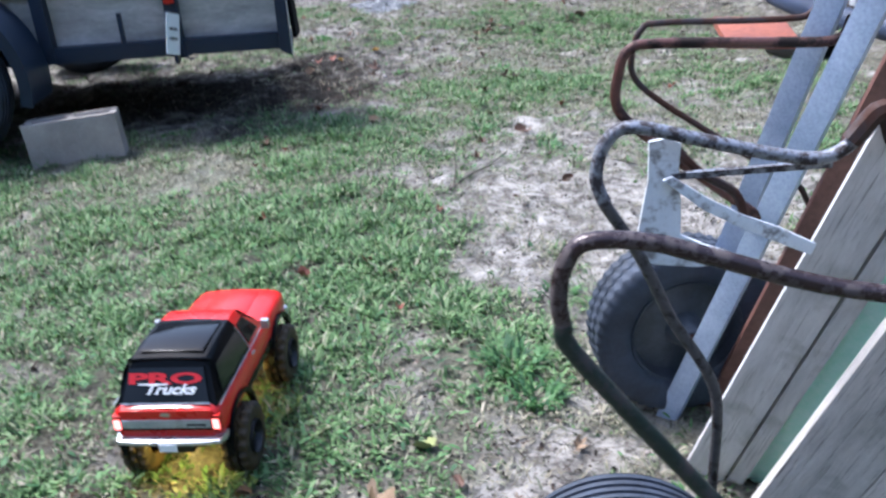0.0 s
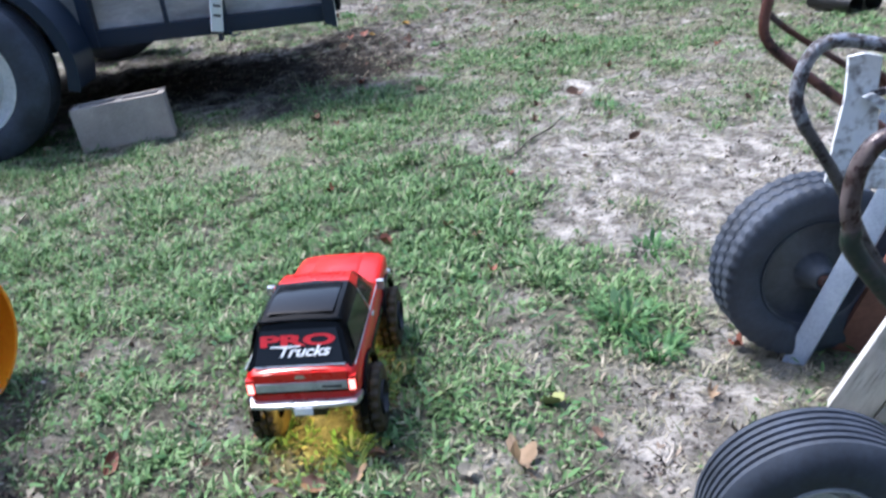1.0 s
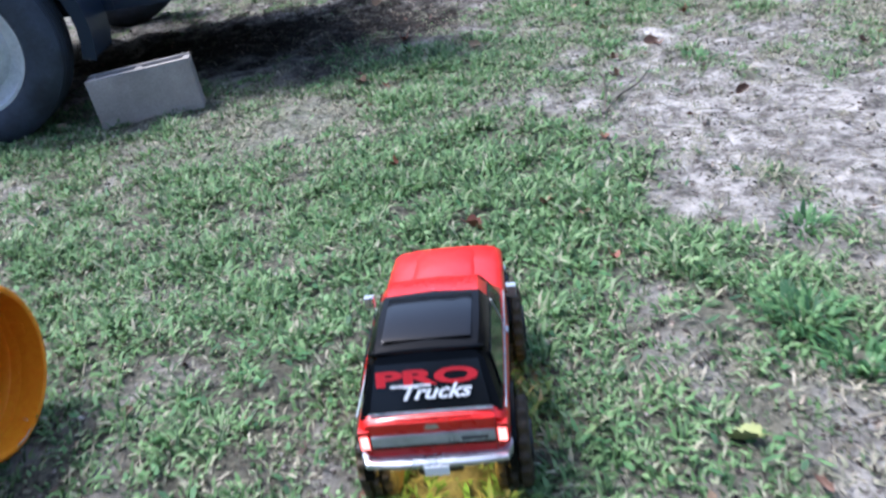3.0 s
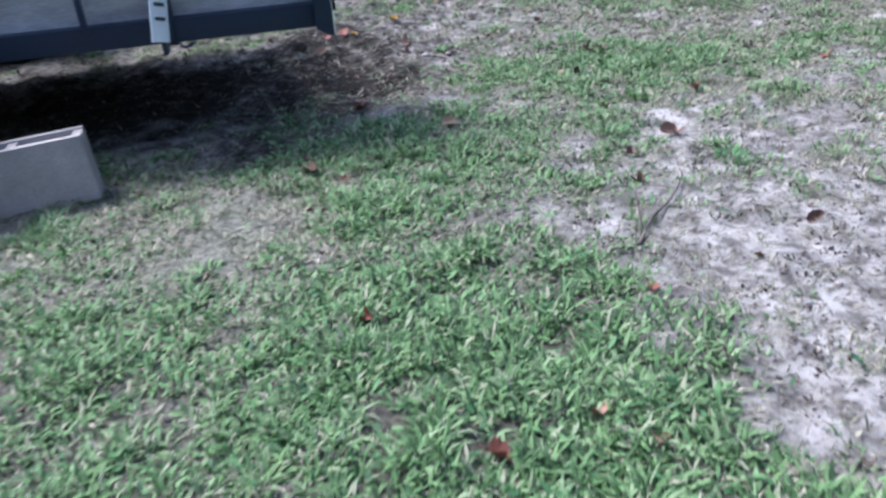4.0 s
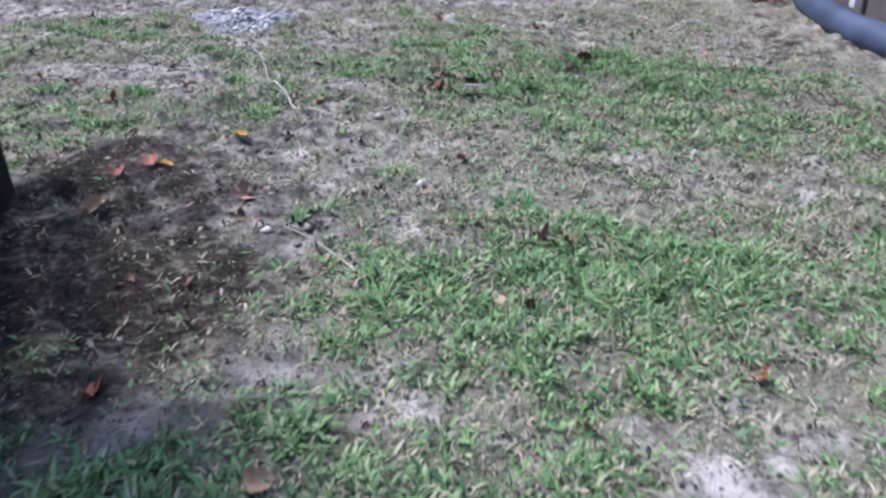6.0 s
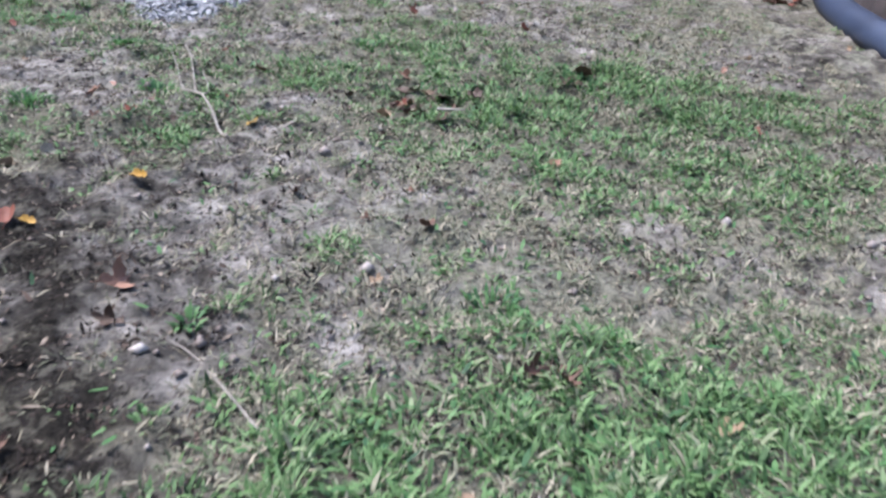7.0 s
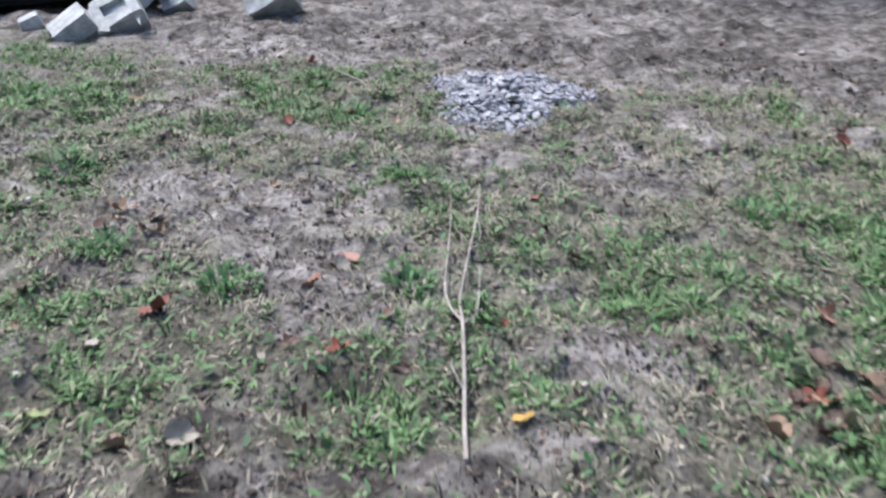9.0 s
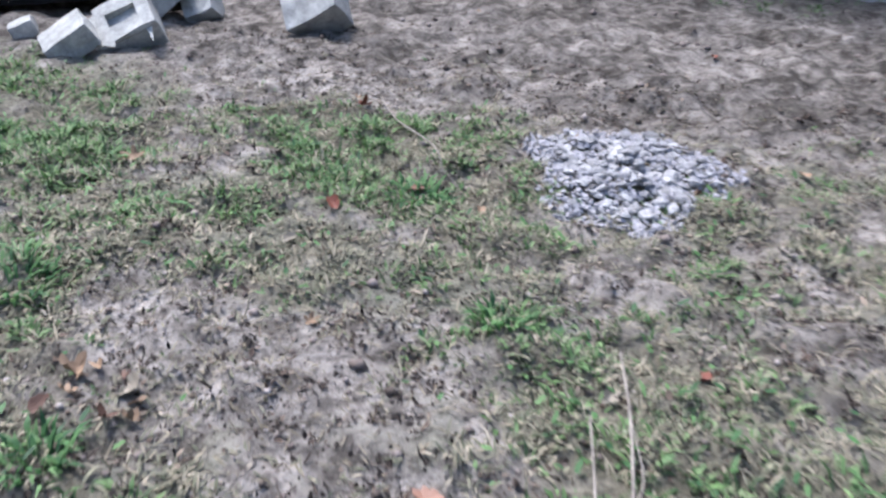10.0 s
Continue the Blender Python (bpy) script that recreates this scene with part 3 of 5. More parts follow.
def scatter(count, power):
    """Places in the yard, closer together near the way that the camera goes; power: how much they keep to the green."""
    x = np.concatenate([rng.uniform(-2.7, 2.1, count * 6 // 5), rng.uniform(-4.5, 4.5, count // 3)])
    y = np.concatenate([rng.uniform(1.0, 8.6, count * 6 // 5), rng.uniform(0.2, 11.5, count // 3)])
    c = cover(x, y)
    keep = rng.random(len(x)) < (np.clip((c - 0.12) / 0.66, 0.015, 1) ** power if power > 0 else np.clip(1.05 - c, 0.2, 1))
    return x[keep], y[keep], c[keep]


def thin(x, y, c, loam_shade, clump):
    """Fewer pieces on dark soil (loam), and gathered in clumps on the sand (clump)."""
    p = 1 - loam_shade * soil(x, y)
    near = np.clip((value(x + 8, y, 0.16) * 0.6 + value(x, y + 8, 0.05) * 0.4 - 0.42) / 0.2, 0.06, 1)
    keep = rng.random(len(x)) < p * (1 - clump + clump * near)
    return x[keep], y[keep], c[keep]


def tufts(tx, ty, low, high, spread):
    """Blades gathered in tufts: which tuft each belongs to, and its place."""
    k = np.repeat(np.arange(len(tx)), rng.integers(low, high, len(tx)))
    r, a = rng.random(len(k)) ** 0.7 * spread, rng.uniform(0, 2 * np.pi, len(k))
    return k, a, tx[k] + r * np.cos(a), ty[k] + r * np.sin(a)


def build_grass():
    tx, ty, tc = scatter(118000, 1.5)
    clump = 0.55 * value(tx + 17, ty, 0.055) + 0.45 * value(tx + 19, ty, 0.13)
    keep = rng.random(len(tx)) < np.clip((clump - 0.24 - 0.10 * np.clip((ty - 4.8) / 0.8, 0, 1)) / 0.28, 0.10, 1) * (1.0 - 0.30 * dry(tx, ty)) * (1 - 0.15 * np.clip((ty - 5.0) / 1.0, 0, 1)) * (1 - 0.25 * soil(tx, ty))
    tx, ty, tc = tx[keep], ty[keep], tc[keep]
    far_x, far_y = rng.uniform(-9, 9, 60000), rng.uniform(-4, 14, 60000)
    keep = (yard(far_x, far_y) < 0.9) & (rng.random(60000) < 0.2 + 0.9 * value(far_x, far_y, 0.7)) & (far_y - 0.27 * far_x < 11.3) & (np.hypot(far_x - 6.15, far_y - 6.6) > 3.9)
    tx, ty, tc = np.concatenate([tx, far_x[keep]]), np.concatenate([ty, far_y[keep]]), np.concatenate([tc, np.full(keep.sum(), 0.7)])
    k, a, x, y = tufts(tx, ty, 4, 10, 0.020)
    n = len(k)
    z = height(x, y) - 0.004
    size = (0.40 + 1.0 * tc[k]) * np.clip(0.8 + 0.2 * (y - 1.8), 0.8, 1.0) * (0.65 + 0.7 * value(x, y, 0.09)) * (1 - 0.25 * dry(x, y))
    blades("grass", np.stack([x, y, z], 1), rng.uniform(0.015, 0.047, n) * size, rng.uniform(0.0030, 0.0084, n), a + rng.normal(0, 0.6, n),
           rng.uniform(0.35, 1.35, n), rng.uniform(0.2, 1.0, n), GRASS, "short green yard grass in uneven tufts", "grass")
    x, y, c = thin(*scatter(46000, 0), 0.92, 0.0)
    n = len(x)
    blades("dry_grass", np.stack([x, y, height(x, y) + 0.001], 1), rng.uniform(0.012, 0.045, n), rng.uniform(0.0012, 0.0028, n), rng.uniform(0, 6.28, n),
           rng.uniform(1.1, 1.6, n), rng.uniform(0.0, 0.25, n), STRAW, "dry straw lying on the bare soil", "dry grass")
    tx, ty = rng.uniform(-2.0, 2.2, 150000), rng.uniform(1.2, 8.8, 150000)
    w = np.clip(0.10 + 1.15 * dry(tx, ty), 0, 1) * np.clip((cover(tx, ty) - 0.05) / 0.35, 0.12, 1) * np.clip((value(tx + 20, ty, 0.07) - 0.22) / 0.4, 0.1, 1) * (1 - 0.75 * soil(tx, ty)) * np.clip((8.8 - ty) / 0.8, 0.1, 1)
    keep = rng.random(len(tx)) < w
    tx, ty = tx[keep], ty[keep]
    k, a, x, y = tufts(tx, ty, 3, 8, 0.018)
    n = len(x)
    blades("withered_grass", np.stack([x, y, height(x, y) - 0.002], 1), rng.uniform(0.012, 0.038, n), rng.uniform(0.0018, 0.0050, n), a + rng.normal(0, 0.8, n),
           rng.uniform(0.6, 1.5, n), rng.uniform(0.1, 0.8, n), WITHERED, "thin withered olive-grey grass between the green tufts", "dry grass")
    x, y, c = thin(*scatter(60000, 0), 0.0, 1.0)
    n = len(x)
    keep = (y > 4.5) | (y < 1.8) | (rng.random(n) < 0.4)
    x, y = x[keep], y[keep]
    cx, cy = rng.uniform(-1.9, 1.9, 3600), np.concatenate([rng.uniform(4.6, 8.8, 2900), rng.uniform(1.4, 4.6, 700)])
    k = np.repeat(np.arange(3600), 14)
    spread = rng.uniform(0.006, 0.022, 3600)[k]
    x, y = np.concatenate([x, cx[k] + rng.normal(0, 1, len(k)) * spread]), np.concatenate([y, cy[k] + rng.normal(0, 1, len(k)) * spread])
    bx, by = rng.normal(-0.75, 0.17, 320), rng.normal(1.52, 0.15, 320)
    k = np.repeat(np.arange(320), 14)
    x, y = np.concatenate([x, bx[k] + rng.normal(0, 0.016, len(k))]), np.concatenate([y, by[k] + rng.normal(0, 0.016, len(k))])
    # Extra dark litter round the trailer, added to deepen its shade.
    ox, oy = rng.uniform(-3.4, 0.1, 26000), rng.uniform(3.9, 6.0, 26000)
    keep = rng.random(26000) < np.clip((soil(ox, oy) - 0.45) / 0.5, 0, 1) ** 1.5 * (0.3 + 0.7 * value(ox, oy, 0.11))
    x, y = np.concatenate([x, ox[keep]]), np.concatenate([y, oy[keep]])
    n = len(x)
    blades("leaf_litter", np.stack([x, y, height(x, y) + 0.001], 1), 0.004 + rng.exponential(0.006, n).clip(0, 0.028), 0.002 + rng.exponential(0.003, n).clip(0, 0.012), rng.uniform(0, 6.28, n),
           rng.uniform(0.7, 1.6, n), rng.uniform(-0.9, 0.5, n), LITTER, "dark crumbled leaf litter on the ground", "leaf litter")
    x, y, c = scatter(11000, 1.4)
    n = len(x)
    blades("weeds", np.stack([x, y, height(x, y) + 0.012], 1), rng.uniform(0.014, 0.032, n), rng.uniform(0.006, 0.011, n), rng.uniform(0, 6.28, n),
           rng.uniform(0.9, 1.5, n), rng.uniform(-0.2, 0.5, n), WEED, "small round-leaved weeds among the grass", "weeds")
    x, y, c = thin(*scatter(40000, 0), 0.9, 0.5)
    n = len(x)
    fx, fy = rng.uniform(-2.4, 2.2, 15000), rng.uniform(4.7, 9.9, 15000)
    lumps = rng.random(15000) < (0.25 + 0.75 * value(fx, fy, 0.22)) * np.clip(1.1 - cover(fx, fy), 0.1, 1) * 0.45 * (1 - 0.85 * soil(fx, fy))
    fx, fy = fx[lumps], fy[lumps]
    lump_size = 0.004 + rng.exponential(0.0035, len(fx)).clip(0, 0.016)
    s = rng.uniform(0.0015, 0.0055, n) * np.where(rng.random(n) < 0.06, 2.0, 1.0) 
    x, y, s = np.concatenate([x, fx]), np.concatenate([y, fy]), np.concatenate([s, lump_size])
    n = len(x)
    oct_v = np.array([[1, 0, 0], [-1, 0, 0], [0, 1, 0], [0, -1, 0], [0, 0, 0.8], [0, 0, -0.6]])
    oct_f = np.array([[0, 2, 4], [2, 1, 4], [1, 3, 4], [3, 0, 4], [2, 0, 5], [1, 2, 5], [3, 1, 5], [0, 3, 5]])
    co = (oct_v[None] * rng.uniform(0.6, 1.2, (n, 6, 1))) * s[:, None, None] + np.stack([x, y, height(x, y) + s * 0.3], 1)[:, None]
    tri = (oct_f[None] + (np.arange(n) * 6)[:, None, None]).reshape(-1, 3)
    me = bpy.data.meshes.new("soil_crumbs")
    me.vertices.add(n * 6)
    me.vertices.foreach_set("co", co.ravel())
    me.loops.add(tri.size)
    me.loops.foreach_set("vertex_index", tri.ravel())
    me.polygons.add(len(tri))
    me.polygons.foreach_set("loop_start", np.arange(0, tri.size, 3))
    me.update()
    me.materials.append(CRUMB)
    tagged(new("soil_crumbs", me), "crumbs of dry soil and grit on the bare ground", "soil", kind="stuff")


build_grass()


def weed_clump(x, y, spread, count, reach):
    """One taller plant with arching pointed leaves from a common crown."""
    a = rng.uniform(0, 2 * np.pi, count)
    r = rng.random(count) ** 0.6 * spread
    px, py = x + r * np.cos(a), y + r * np.sin(a)
    clump = thing("weed_clump", "leafy green weed standing taller than the grass", "weed", Matrix.Translation((x, y, 0)), "weed clumps")
    leaf = blades("leaves", np.stack([px - x, py - y, height(px, py) - 0.003], 1), rng.uniform(0.5, 1.0, count) * reach, rng.uniform(0.005, 0.010, count), a + rng.normal(0, 0.5, count),
                  rng.uniform(0.15, 1.0, count), rng.uniform(0.4, 1.2, count), WEED)
    leaf.parent = clump
    leaf["kind"] = "stuff"


for wx, wy, ws, wn_, wl in ((0.42, 2.10, 0.055, 110, 0.075), (0.47, 1.99, 0.05, 90, 0.07), (0.55, 2.47, 0.05, 60, 0.055), (0.70, 1.66, 0.04, 50, 0.05), (0.36, 3.98, 0.05, 60, 0.05), (0.62, 3.70, 0.05, 60, 0.05),
                            (-0.42, 6.58, 0.05, 70, 0.055), (-0.97, 7.55, 0.07, 110, 0.06), (-0.62, 7.08, 0.05, 60, 0.055), (-1.52, 6.86, 0.07, 100, 0.06), (-0.78, 6.46, 0.06, 90, 0.06), (-1.13, 6.50, 0.06, 90, 0.06),
                            (0.30, 7.15, 0.06, 70, 0.05), (1.02, 6.62, 0.07, 80, 0.06), (-0.12, 5.15, 0.03, 26, 0.045), (0.44, 5.18, 0.05, 60, 0.05)):
    weed_clump(wx, wy, ws, wn_, wl)

def build_sky_block():
    """An unseen dark ring, added to keep low sky light off the yard."""
    n, r = 96, random.Random(2)
    tops = [6.0 + r.uniform(-1.0, 1.6) for _ in range(n)]
    rings = [[(17 * math.cos(2 * math.pi * i / n), 5 + 17 * math.sin(2 * math.pi * i / n), -0.1) for i in range(n)],
             [(16.5 * math.cos(2 * math.pi * i / n), 5 + 16.5 * math.sin(2 * math.pi * i / n), 0.6 * tops[i]) for i in range(n)],
             [(17 * math.cos(2 * math.pi * i / n), 5 + 17 * math.sin(2 * math.pi * i / n), tops[i]) for i in range(n)],
             [(18 * math.cos(2 * math.pi * i / n), 5 + 18 * math.sin(2 * math.pi * i / n), -0.1) for i in range(n)]]
    tagged(obj("backdrop", loft(rings, caps=False), SKY_BLOCK), "unseen dark ring like a tree belt, added to cut low sky light", "trees", kind="structure")


build_sky_block()

# ---------------------------------------------------------------- far house behind the yard
def build_house():
    m = pose(-1.43, 11.2, 0, 0, 0, -15)
    h = thing("mobile_home", "grey corrugated mobile home with dark skirting at the yard's end", "house", m)
    part("skirting", span(-9, 12, 0.0, 0.08, -0.02, 0.62), SKIRT, h, "dark skirting board", smooth=False)
    bm = bmesh.new()
    for i in range(140):
        span(-9 + i * 0.15, -9 + i * 0.15 + 0.11, -0.03, 0.06, 0.62, 3.0, bm)
    span(-9, 12, 0.0, 3.6, 0.62, 3.0, bm)
    part("wall", bm, SIDING, h, "ribbed grey siding", smooth=False)
    part("roof", prism([(-9.2, 3.0), (12.2, 3.0), (12.2, 3.08), (-9.2, 3.08)], 4.2, m=Matrix.Translation((0, 1.8, 0))), SKIRT, h, smooth=False)
    part("edging_board", span(-7, 11, -0.16, -0.1, -0.02, 0.03), RIM_GALV, h, "pale edging strip", smooth=False)


build_house()

# ---------------------------------------------------------------- utility trailer
def wheel(parent, name, tyre_r, width, rim_r, rubber, rim_mat, m, ribs=0, lugs=0, holes=0, hub=0.03, dish=0.02, lug_depth=0.0, flat=False):
    """A tyre on a rim, standing with its axle along y; the outer face looks to -y."""
    w, t = width / 2, tyre_r
    s = rim_r + 0.3 * (t - rim_r)
    prof = [(rim_r * 0.98, -w * 0.72), (rim_r * 1.03, -w * 0.86), (s, -w), (t - 0.25 * (t - rim_r), -w * 0.97), (t - 0.06 * (t - rim_r), -w * 0.78)]
    if ribs:
        for i in range(ribs):
            a = -w * 0.74 + 2 * w * 0.74 * i / ribs
            b = a + 2 * w * 0.74 / ribs
            g = 0.012 * t / 0.2
            prof += [(t, a + 0.12 * (b - a)), (t, a + 0.66 * (b - a)), (t - g, a + 0.72 * (b - a)), (t - g, a + 0.96 * (b - a))]
    else:
        prof += [(t, -w * 0.5), (t, 0.0), (t, w * 0.5)]
    prof += [(t - 0.06 * (t - rim_r), w * 0.78), (t - 0.25 * (t - rim_r), w * 0.97), (s, w), (rim_r * 1.03, w * 0.86), (rim_r * 0.98, w * 0.72)]
    wh = new(name)
    wh.parent, wh.matrix_basis, wh.empty_display_size = parent, m, 0.05
    if lugs:
        depth = lug_depth or 0.03 * t
        crown = [(t - 0.3 * (t - rim_r), -w), (t - 0.10 * (t - rim_r), -w * 0.95), (t, -w * 0.8), (t, -w * 0.42), (t - depth, -w * 0.38), (t - depth, -w * 0.2), (t, -w * 0.16), (t, w * 0.16),
                 (t - depth, w * 0.2), (t - depth, w * 0.38), (t, w * 0.42), (t, w * 0.8), (t - 0.10 * (t - rim_r), w * 0.95), (t - 0.3 * (t - rim_r), w)]
        full = prof[:3] + crown + prof[-3:]
        seg, rings = lugs * 4, []
        for k, (r, y) in enumerate(full):
            on = 3 < k < len(full) - 4
            shift = 2 if abs(y) < w * 0.3 else 0
            rings.append([((r - (depth if on and (i + shift) % 4 > 1 and r > t - depth * 0.5 - 0.10 * (t - rim_r) else 0)) * math.cos(2 * math.pi * i / seg), y, (r - (depth if on and (i + shift) % 4 > 1 and r > t - depth * 0.5 - 0.10 * (t - rim_r) else 0)) * math.sin(2 * math.pi * i / seg)) for i in range(seg)])
        bm = loft(rings, caps=False)
    else:
        bm = lathe(prof, 64)
    part("tyre", bm, rubber, wh)
    f = -w * 0.72
    rp = [(rim_r * 1.02, f - 0.003), (rim_r * 1.0, f - 0.010), (rim_r * 0.95, f - 0.008), (rim_r * 0.90, f + dish * 1.2), (rim_r * 0.72, f + dish * 1.6), (rim_r * 0.62, f + dish * 0.6),
          (rim_r * 0.40, f + dish * 0.5), (rim_r * 0.34, f + dish * 0.9), (hub * 1.4, f + dish * 0.9), (hub * 1.3, f - dish * 0.3), (hub * 0.9, f - dish * 0.5), (0.002, f - dish * 0.5)]
    if flat:
        rp = [(rim_r * 1.02, f - 0.003), (rim_r * 1.0, f - 0.008), (rim_r * 0.96, f - 0.005), (rim_r * 0.92, f + dish * 0.9), (rim_r * 0.6, f + dish * 0.75), (rim_r * 0.34, f + dish * 0.5), (rim_r * 0.30, f + dish * 0.1),
              (hub * 1.2, f - dish * 0.2), (hub, f - dish * 0.9), (hub * 0.7, f - dish * 1.2), (0.002, f - dish * 1.2)]
    part("rim", lathe(rp, 48), rim_mat, wh)
    if holes:
        for i in range(holes):
            a = 2 * math.pi * i / holes
            bm = lathe([(0.001, -0.002), (rim_r * 0.085, -0.002), (rim_r * 0.085, 0.01)], 14)
            part("hole", bm, BLACK_PLASTIC, wh, m=Matrix.Translation((rim_r * 0.53 * math.cos(a), f + dish * 0.53, rim_r * 0.53 * math.sin(a))), smooth=False)
        part("hub_cap", lathe([(rim_r * 0.2, f + dish * 0.6), (rim_r * 0.19, f - 0.03), (rim_r * 0.13, f - 0.045), (0.001, f - 0.045)], 20), RIM_GREY, wh)
    return wh


def build_trailer():
    m = pose(-0.47, 4.18, 0, 0, 0, 6.9)
    t = thing("utility_trailer", "black steel utility trailer with weathered grey board sides", "trailer", m)
    for x1, y0, y1 in ((0.0, 0.0, 0.06), (-0.30, 1.42, 1.48)):
        part("bottom_rail", span(-3.3, x1, y0, y1, 0.35, 0.42), STEEL_BLACK, t, bevel=0.004)
        part("top_rail", span(-3.3, x1, y0, y1, 0.645, 0.69), STEEL_BLACK, t, bevel=0.004)
    part("end_rail", beam((-0.045, 0.06, 0.385), (-0.33, 1.42, 0.385), 0.06, 0.07), STEEL_BLACK, t, bevel=0.004)
    part("front_rail", span(-3.3, -3.24, 0.06, 1.42, 0.35, 0.69), STEEL_BLACK, t, bevel=0.004)
    for i in range(9):
        y = 0.065 + i * 0.1505
        part("deck_board", span(-3.24, -0.11 - 0.21 * (y + 0.145), y, y + 0.145, 0.387, 0.423), WOOD_GREY, t, bevel=0.003)
    for i in range(5):
        part("cross_member", span(-3.0 + i * 0.62, -2.95 + i * 0.62, 0.06, 1.42, 0.33, 0.384), STEEL_BLACK, t, smooth=False)
    for x in (-0.52, -1.07, -1.61, -2.15, -2.7, -3.3):
        part("post", span(x, x + 0.055, -0.012, 0.045, 0.352, 0.66), STEEL_BLACK, t, bevel=0.004)
    part("corner_post", prism([(-0.05, 0.352), (-0.012, 0.330), (0.002, 0.330), (0.002, 0.69), (-0.046, 0.69)], 0.05, m=Matrix.Translation((0, -0.022, 0))), STEEL_BLACK, t, bevel=0.004)
    part("hitch_pin", tube([(0.0, -0.03, 0.335), (0.003, -0.028, 0.315), (0.008, -0.022, 0.295)], 0.0022, 6), RIM_GREY, t)
    part("worn_edge", span(0.0025, 0.0055, -0.052, -0.046, 0.33, 0.69), RIM_GALV, t, "bare worn steel edge", smooth=False)
    bays = [(-0.46, -0.03), (-1.01, -0.525), (-1.55, -1.075), (-2.09, -1.615), (-2.64, -2.155), (-3.24, -2.705)]
    for x0, x1 in bays:
        part("side_board", span(x0 - 0.02, x1 + 0.02, 0.047, 0.068, 0.40, 0.66), WOOD_GREY, t, bevel=0.002)
    for z0, z1 in ((0.40, 0.528), (0.532, 0.66)):
        part("side_board", span(-3.24, -0.30, 1.39, 1.415, z0, z1), WOOD_GREY, t, bevel=0.002)
    part("cap_board", span(-3.3, 0.01, -0.05, 0.42, 0.692, 0.722), WOOD_CAP, t, "flat grey board along the top rail", bevel=0.004)
    part("ramp_gate", box(0.018, 0.165, 0.60, m=pose(-0.006, 0.146, 0.680, 0, -3.0, 0)), MATT_BLACK, t, "upright black ramp gate", bevel=0.004)
    part("gate_bolt", lathe([(0.001, -0.006), (0.005, -0.005), (0.006, 0.0)], 8), RIM_GALV, t, m=pose(-0.002, 0.10, 0.50, 0, 0, 90))
    part("light", span(-0.510, -0.466, -0.04, -0.013, 0.575, 0.645), RED_LENS, t, "red marker light", bevel=0.006)
    part("light_cap", span(-0.54, -0.445, -0.05, 0.0, 0.665, 0.69), WHITE_PLATE, t, "white bracket over the light", bevel=0.003)
    plate = part("plate", box(0.085, 0.004, 0.17, m=pose(-0.487, -0.062, 0.455, 0, 15, 66)), WHITE_PLATE, t, "tilted white plate")
    for i in range(2):
        part("plate_bar", box(0.05, 0.002, 0.010, m=pose(-0.487, -0.062, 0.455, 0, 15, 66) @ Matrix.Translation((0, -0.0032, 0.02 - i * 0.04))), RIM_GREY, plate, smooth=False)
    part("plate_bracket", span(-0.50, -0.485, -0.06, -0.015, 0.33, 0.37), STEEL_BLACK, t, smooth=False)
    part("wire", tube([(-0.46, -0.02, 0.36), (-0.44, -0.03, 0.34), (-0.41, -0.02, 0.35)], 0.004, 6), STEEL_BLACK, t)
    part("drop_bracket", span(-0.72, -0.7, -0.02, -0.013, 0.42, 0.55), STEEL_BLACK, t, smooth=False)
    arc = [(math.radians(-14 + 8 * k)) for k in range(27)]
    prof = [(0.435 * math.cos(a), 0.41 * math.sin(a)) for a in arc] + [(0.415 * math.cos(a), 0.39 * math.sin(a)) for a in arc[::-1]]
    fender = part("fender", prism(prof, 0.25, m=Matrix.Translation((-1.48, -0.15, 0.335))), STEEL_BLACK, t, "rounded black fender")
    lip = [(0.448 * math.cos(a), 0.423 * math.sin(a)) for a in arc] + [(0.40 * math.cos(a), 0.375 * math.sin(a)) for a in arc[::-1]]
    part("fender_lip", prism(lip, 0.012, m=Matrix.Translation((-1.48, -0.281, 0.335))), STEEL_BLACK, fender)
    part("axle", lathe([(0.001, 0), (0.03, 0), (0.03, 1.55), (0.001, 1.55)], 12), STEEL_BLACK, t, m=pose(-1.48, -0.1, 0.33))
    wheel(t, "wheel", 0.345, 0.2, 0.222, RUBBER, RIM_WHITE, pose(-1.48, -0.27, 0.335), ribs=5, holes=8, hub=0.045, dish=0.025)
    wheel(t, "wheel", 0.345, 0.2, 0.222, RUBBER, RIM_WHITE, pose(-1.48, 1.75, 0.335, 0, 0, 180), ribs=5, holes=8, hub=0.045, dish=0.025)
    part("tongue", beam((-3.3, 0.2, 0.38), (-4.5, 0.83, 0.4), 0.06, 0.08), STEEL_BLACK, t, bevel=0.004)
    part("tongue", beam((-3.3, 1.28, 0.38), (-4.5, 0.83, 0.4), 0.06, 0.08), STEEL_BLACK, t, bevel=0.004)
    ply = obj("plywood_sheet", span(-0.6, 0.6, -0.35, 0.35, 0, 0.02), plain("raw_plywood", lin("b59a68"), 0.7), bevel=0.002)
    ply.matrix_basis = m @ pose(-1.9, 0.92, 0.765, 4, 0, 8)
    tagged(ply, "pale raw plywood sheet lying on the trailer load", "board")
    crate = obj("load_box", span(-0.5, 0.5, -0.35, 0.35, 0.42, 0.75), plain("cardboard", lin("8a7350"), 0.85), bevel=0.006)
    crate.matrix_basis = m @ pose(-2.0, 0.82, 0)
    tagged(crate, "brown box standing in the trailer bed", "box")


build_trailer()


